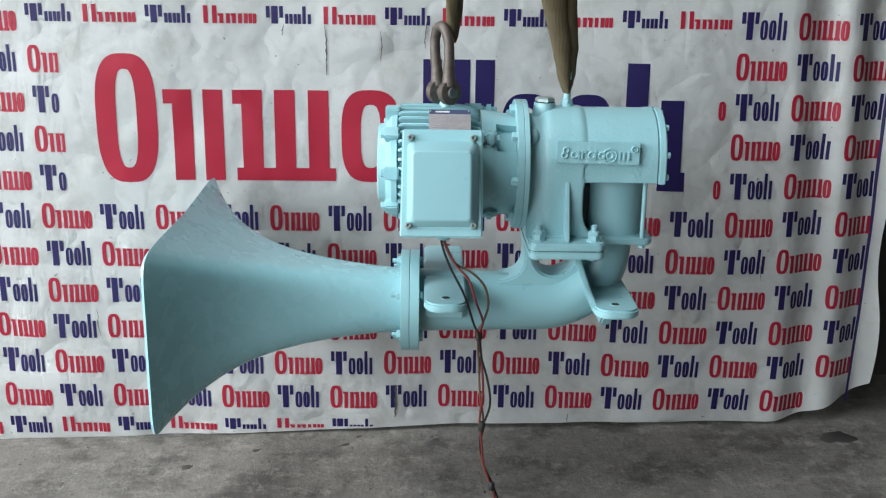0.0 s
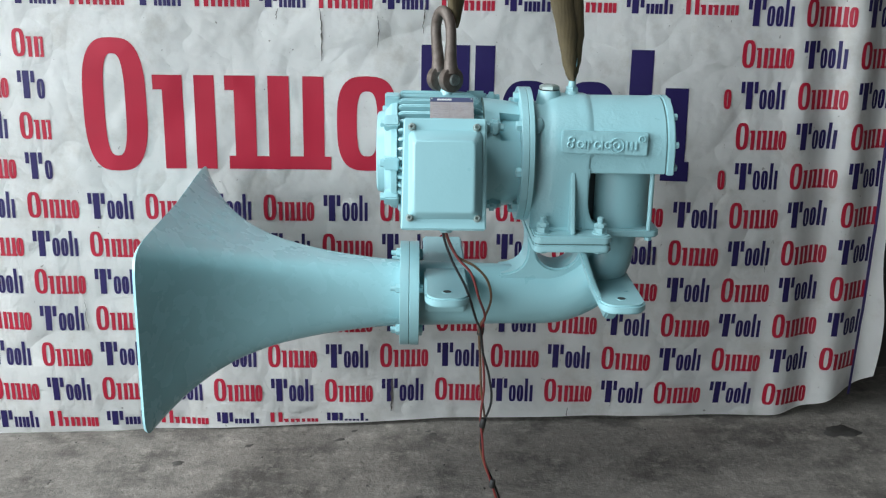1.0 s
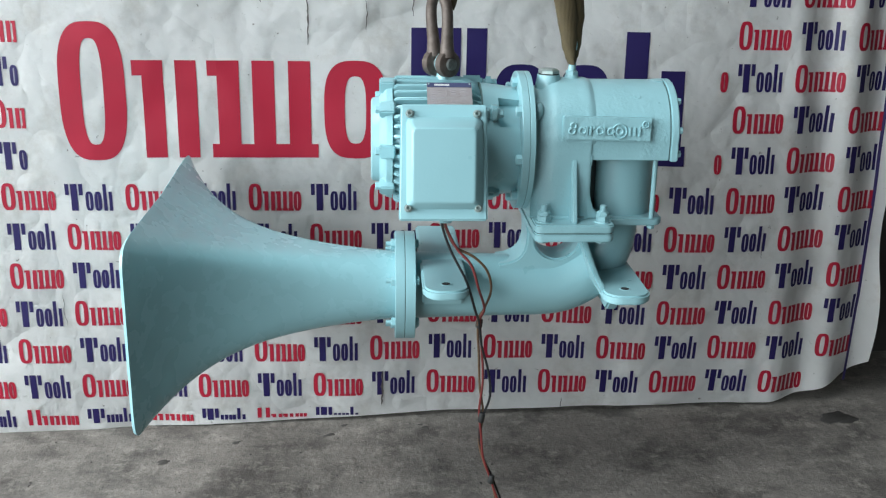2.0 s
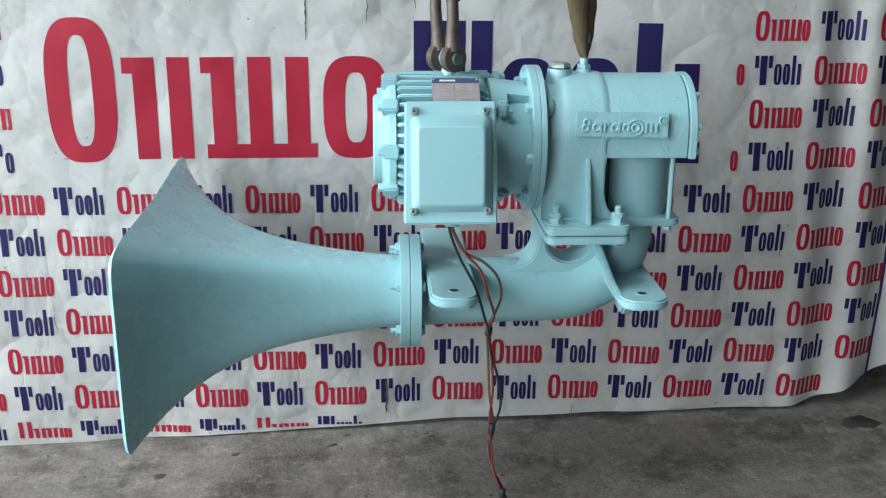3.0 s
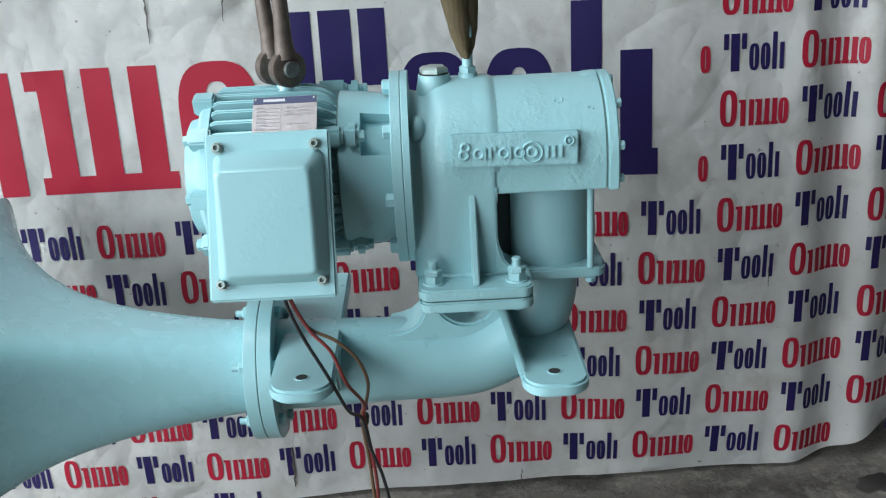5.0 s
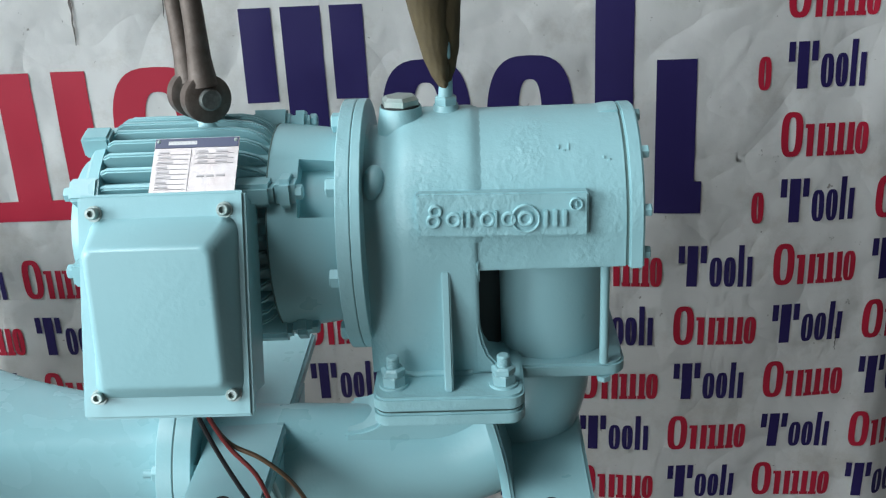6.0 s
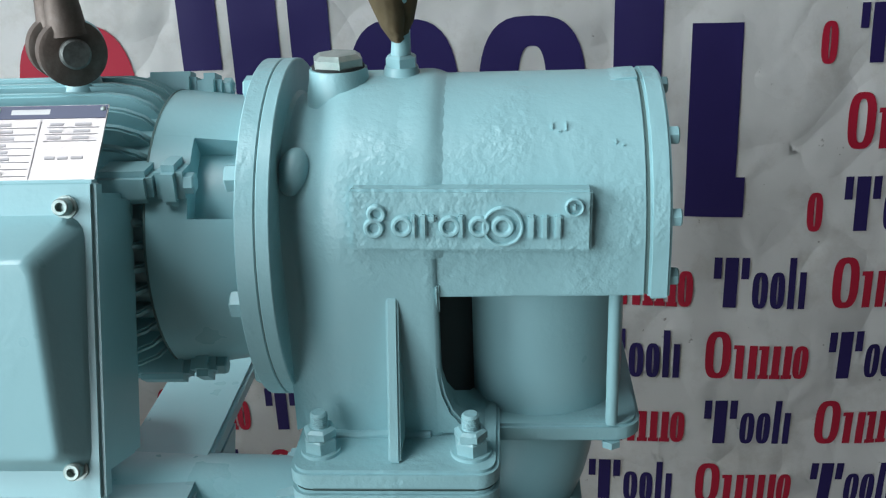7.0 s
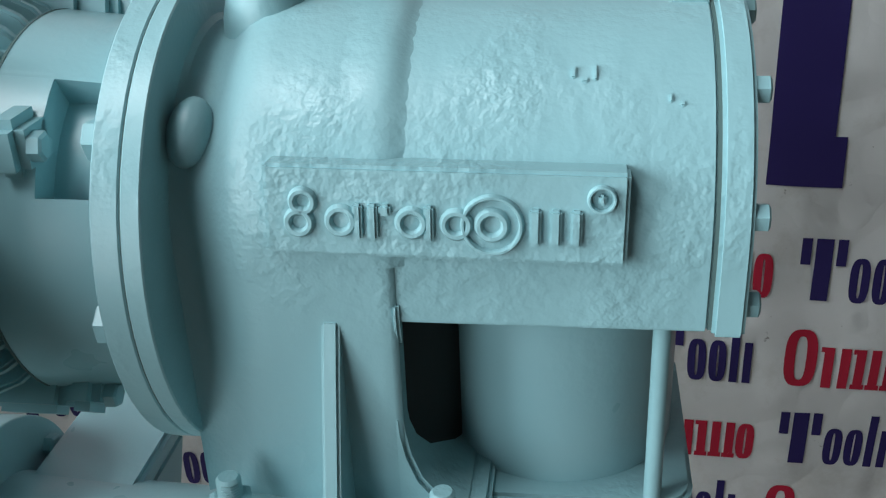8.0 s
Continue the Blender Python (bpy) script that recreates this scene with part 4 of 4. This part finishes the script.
def band(name, pts, widths, depth, turn, label, fold=0.35):
    """A folded webbing loop that runs up to the hook: two plies side by side with a crease."""
    bm = bmesh.new()
    for ply, off in ((0, -1), (1, 1)):
        rows = []
        n = 26
        for i in range(n + 1):
            s = i / n * (len(pts) - 1)
            k = min(int(s), len(pts) - 2)
            t = s - k
            p = Vector(pts[k]).lerp(Vector(pts[k + 1]), t)
            w = widths[k] * (1 - t) + widths[k + 1] * t
            c, q = math.cos(turn), math.sin(turn)
            row = []
            for j in range(16):
                a = 2 * math.pi * j / 16
                dx, dy = math.cos(a) * w * 0.37, math.sin(a) * depth
                dx += off * w * 0.17
                dy += off * depth * fold + 0.0012 * math.sin(7 * s + j)
                row.append(bm.verts.new(p + Vector((dx * c - dy * q, dx * q + dy * c, 0))))
            rows.append(row)
        for r0, r1 in zip(rows, rows[1:]):
            for j in range(16):
                bm.faces.new((r0[j], r0[(j + 1) % 16], r1[(j + 1) % 16], r1[j]))
        bm.faces.new(rows[0]), bm.faces.new(rows[-1])
    return solo(name, bm, webbing, label, "lifting sling", sharp=60)


tagged(band("lifting_sling", [(0.0725, 1.722, 0.793), (0.0755, 1.722, 0.825), (0.0790, 1.722, 0.900), (0.085, 1.722, 1.2), HOOK], [0.014, 0.026, 0.034, 0.04, 0.03], 0.006, 0.5, "olive-brown webbing sling through the shackle"), group="lifting slings")
tagged(band("lifting_sling", [(0.2480, 1.722, 0.714), (0.2480, 1.722, 0.722), (0.2475, 1.722, 0.738), (0.2455, 1.722, 0.780), (0.2330, 1.722, 0.870), (0.205, 1.722, 1.1), HOOK], [0.009, 0.018, 0.028, 0.041, 0.059, 0.05, 0.03], 0.010, 0.25, "wide folded olive-brown webbing sling through the eye bolt"), group="lifting slings")
bm = bmesh.new()
tube(bm, [HOOK + Vector((0.03, 0, 0.05)), HOOK + Vector((0.035, 0, 0.01)), HOOK + Vector((0, 0, -0.025)), HOOK + Vector((-0.035, 0, 0.01)), HOOK + Vector((-0.02, 0, 0.06)), HOOK + Vector((0, 0, 0.10)), HOOK + Vector((0, 0, 0.16))], [0.008, 0.012, 0.016, 0.014, 0.012, 0.012, 0.012], 14)
rod(bm, HOOK + Vector((0, 0, 0.15)), (HOOK.x, HOOK.y, 3.6), 0.008, 12)
solo("hoist_hook", bm, iron, "dark iron hoist hook on a rod from the roof", "hook")

# ---- floor marks ----


def blot(name, x, y, rx, ry, mat, label, seed, turn=0.0, h=0.0015):
    rnd = random.Random(seed)
    bm = bmesh.new()
    n = 30
    ph = [rnd.uniform(0, 6.28) for _ in range(4)]
    rim = []
    for k in range(n):
        a = 2 * math.pi * k / n
        f = 1 + 0.16 * math.sin(2 * a + ph[0]) + 0.12 * math.sin(3 * a + ph[1]) + 0.09 * math.sin(5 * a + ph[2]) + 0.06 * math.sin(9 * a + ph[3])
        px, py = rx * f * math.cos(a), ry * f * math.sin(a)
        rim.append((x + px * math.cos(turn) - py * math.sin(turn), y + px * math.sin(turn) + py * math.cos(turn)))
    top = [bm.verts.new((x + (px - x) * 0.9, y + (py - y) * 0.9, h)) for px, py in rim]
    low = [bm.verts.new((px, py, 0.0002)) for px, py in rim]
    bm.faces.new(top)
    for k in range(n):
        bm.faces.new((low[k], low[(k + 1) % n], top[(k + 1) % n], top[k]))
    return solo(name, bm, mat, label, "stain", "structure")


blot("oil_stain", 0.822, 1.957, 0.030, 0.028, stain_mat, "dark round oil stain on the concrete floor", 3)

blot("yellow_mark", 0.27, 1.655, 0.17, 0.035, yellow_mat, "worn yellowish paint mark on the concrete floor", 8, 0.06, 0.0008)
for cx, cy, r1, r2, sd in ((-0.145, 1.971, 0.010, 0.006, 21), (-0.119, 2.007, 0.007, 0.004, 22), (-0.316, 1.955, 0.008, 0.005, 23), (0.035, 1.985, 0.008, 0.006, 24), (0.026, 1.998, 0.005, 0.003, 25), (-0.437, 1.893, 0.012, 0.008, 26)):
    blot("floor_chip", cx, cy, r1, r2, dirt_mat, "small dark chip in the concrete floor", sd, 0.3, 0.0006)
rnd = random.Random(5)
bm = bmesh.new()
for k in range(320):
    x, y = rnd.uniform(-1.0, 1.1), rnd.uniform(1.45, 2.01)
    r = rnd.choice((0.0008, 0.001, 0.0012, 0.0018)) * rnd.uniform(0.7, 1.4)
    b2 = bmesh.new()
    bmesh.ops.create_icosphere(b2, subdivisions=1, radius=1)
    for v in b2.verts:
        v.co *= rnd.uniform(0.7, 1.2)
    bmesh.ops.transform(b2, verts=b2.verts, matrix=Matrix.Translation((x, y, r * 0.25)) @ pose(0, 0, 0, 0, 0, rnd.uniform(0, 360)) @ Matrix.Diagonal((r * rnd.uniform(1, 1.8), r, r * 0.5, 1)))
    join(bm, b2)
solo("floor_grit", bm, dirt_mat, "dark crumbs and grit scattered on the concrete", "grit", "stuff")
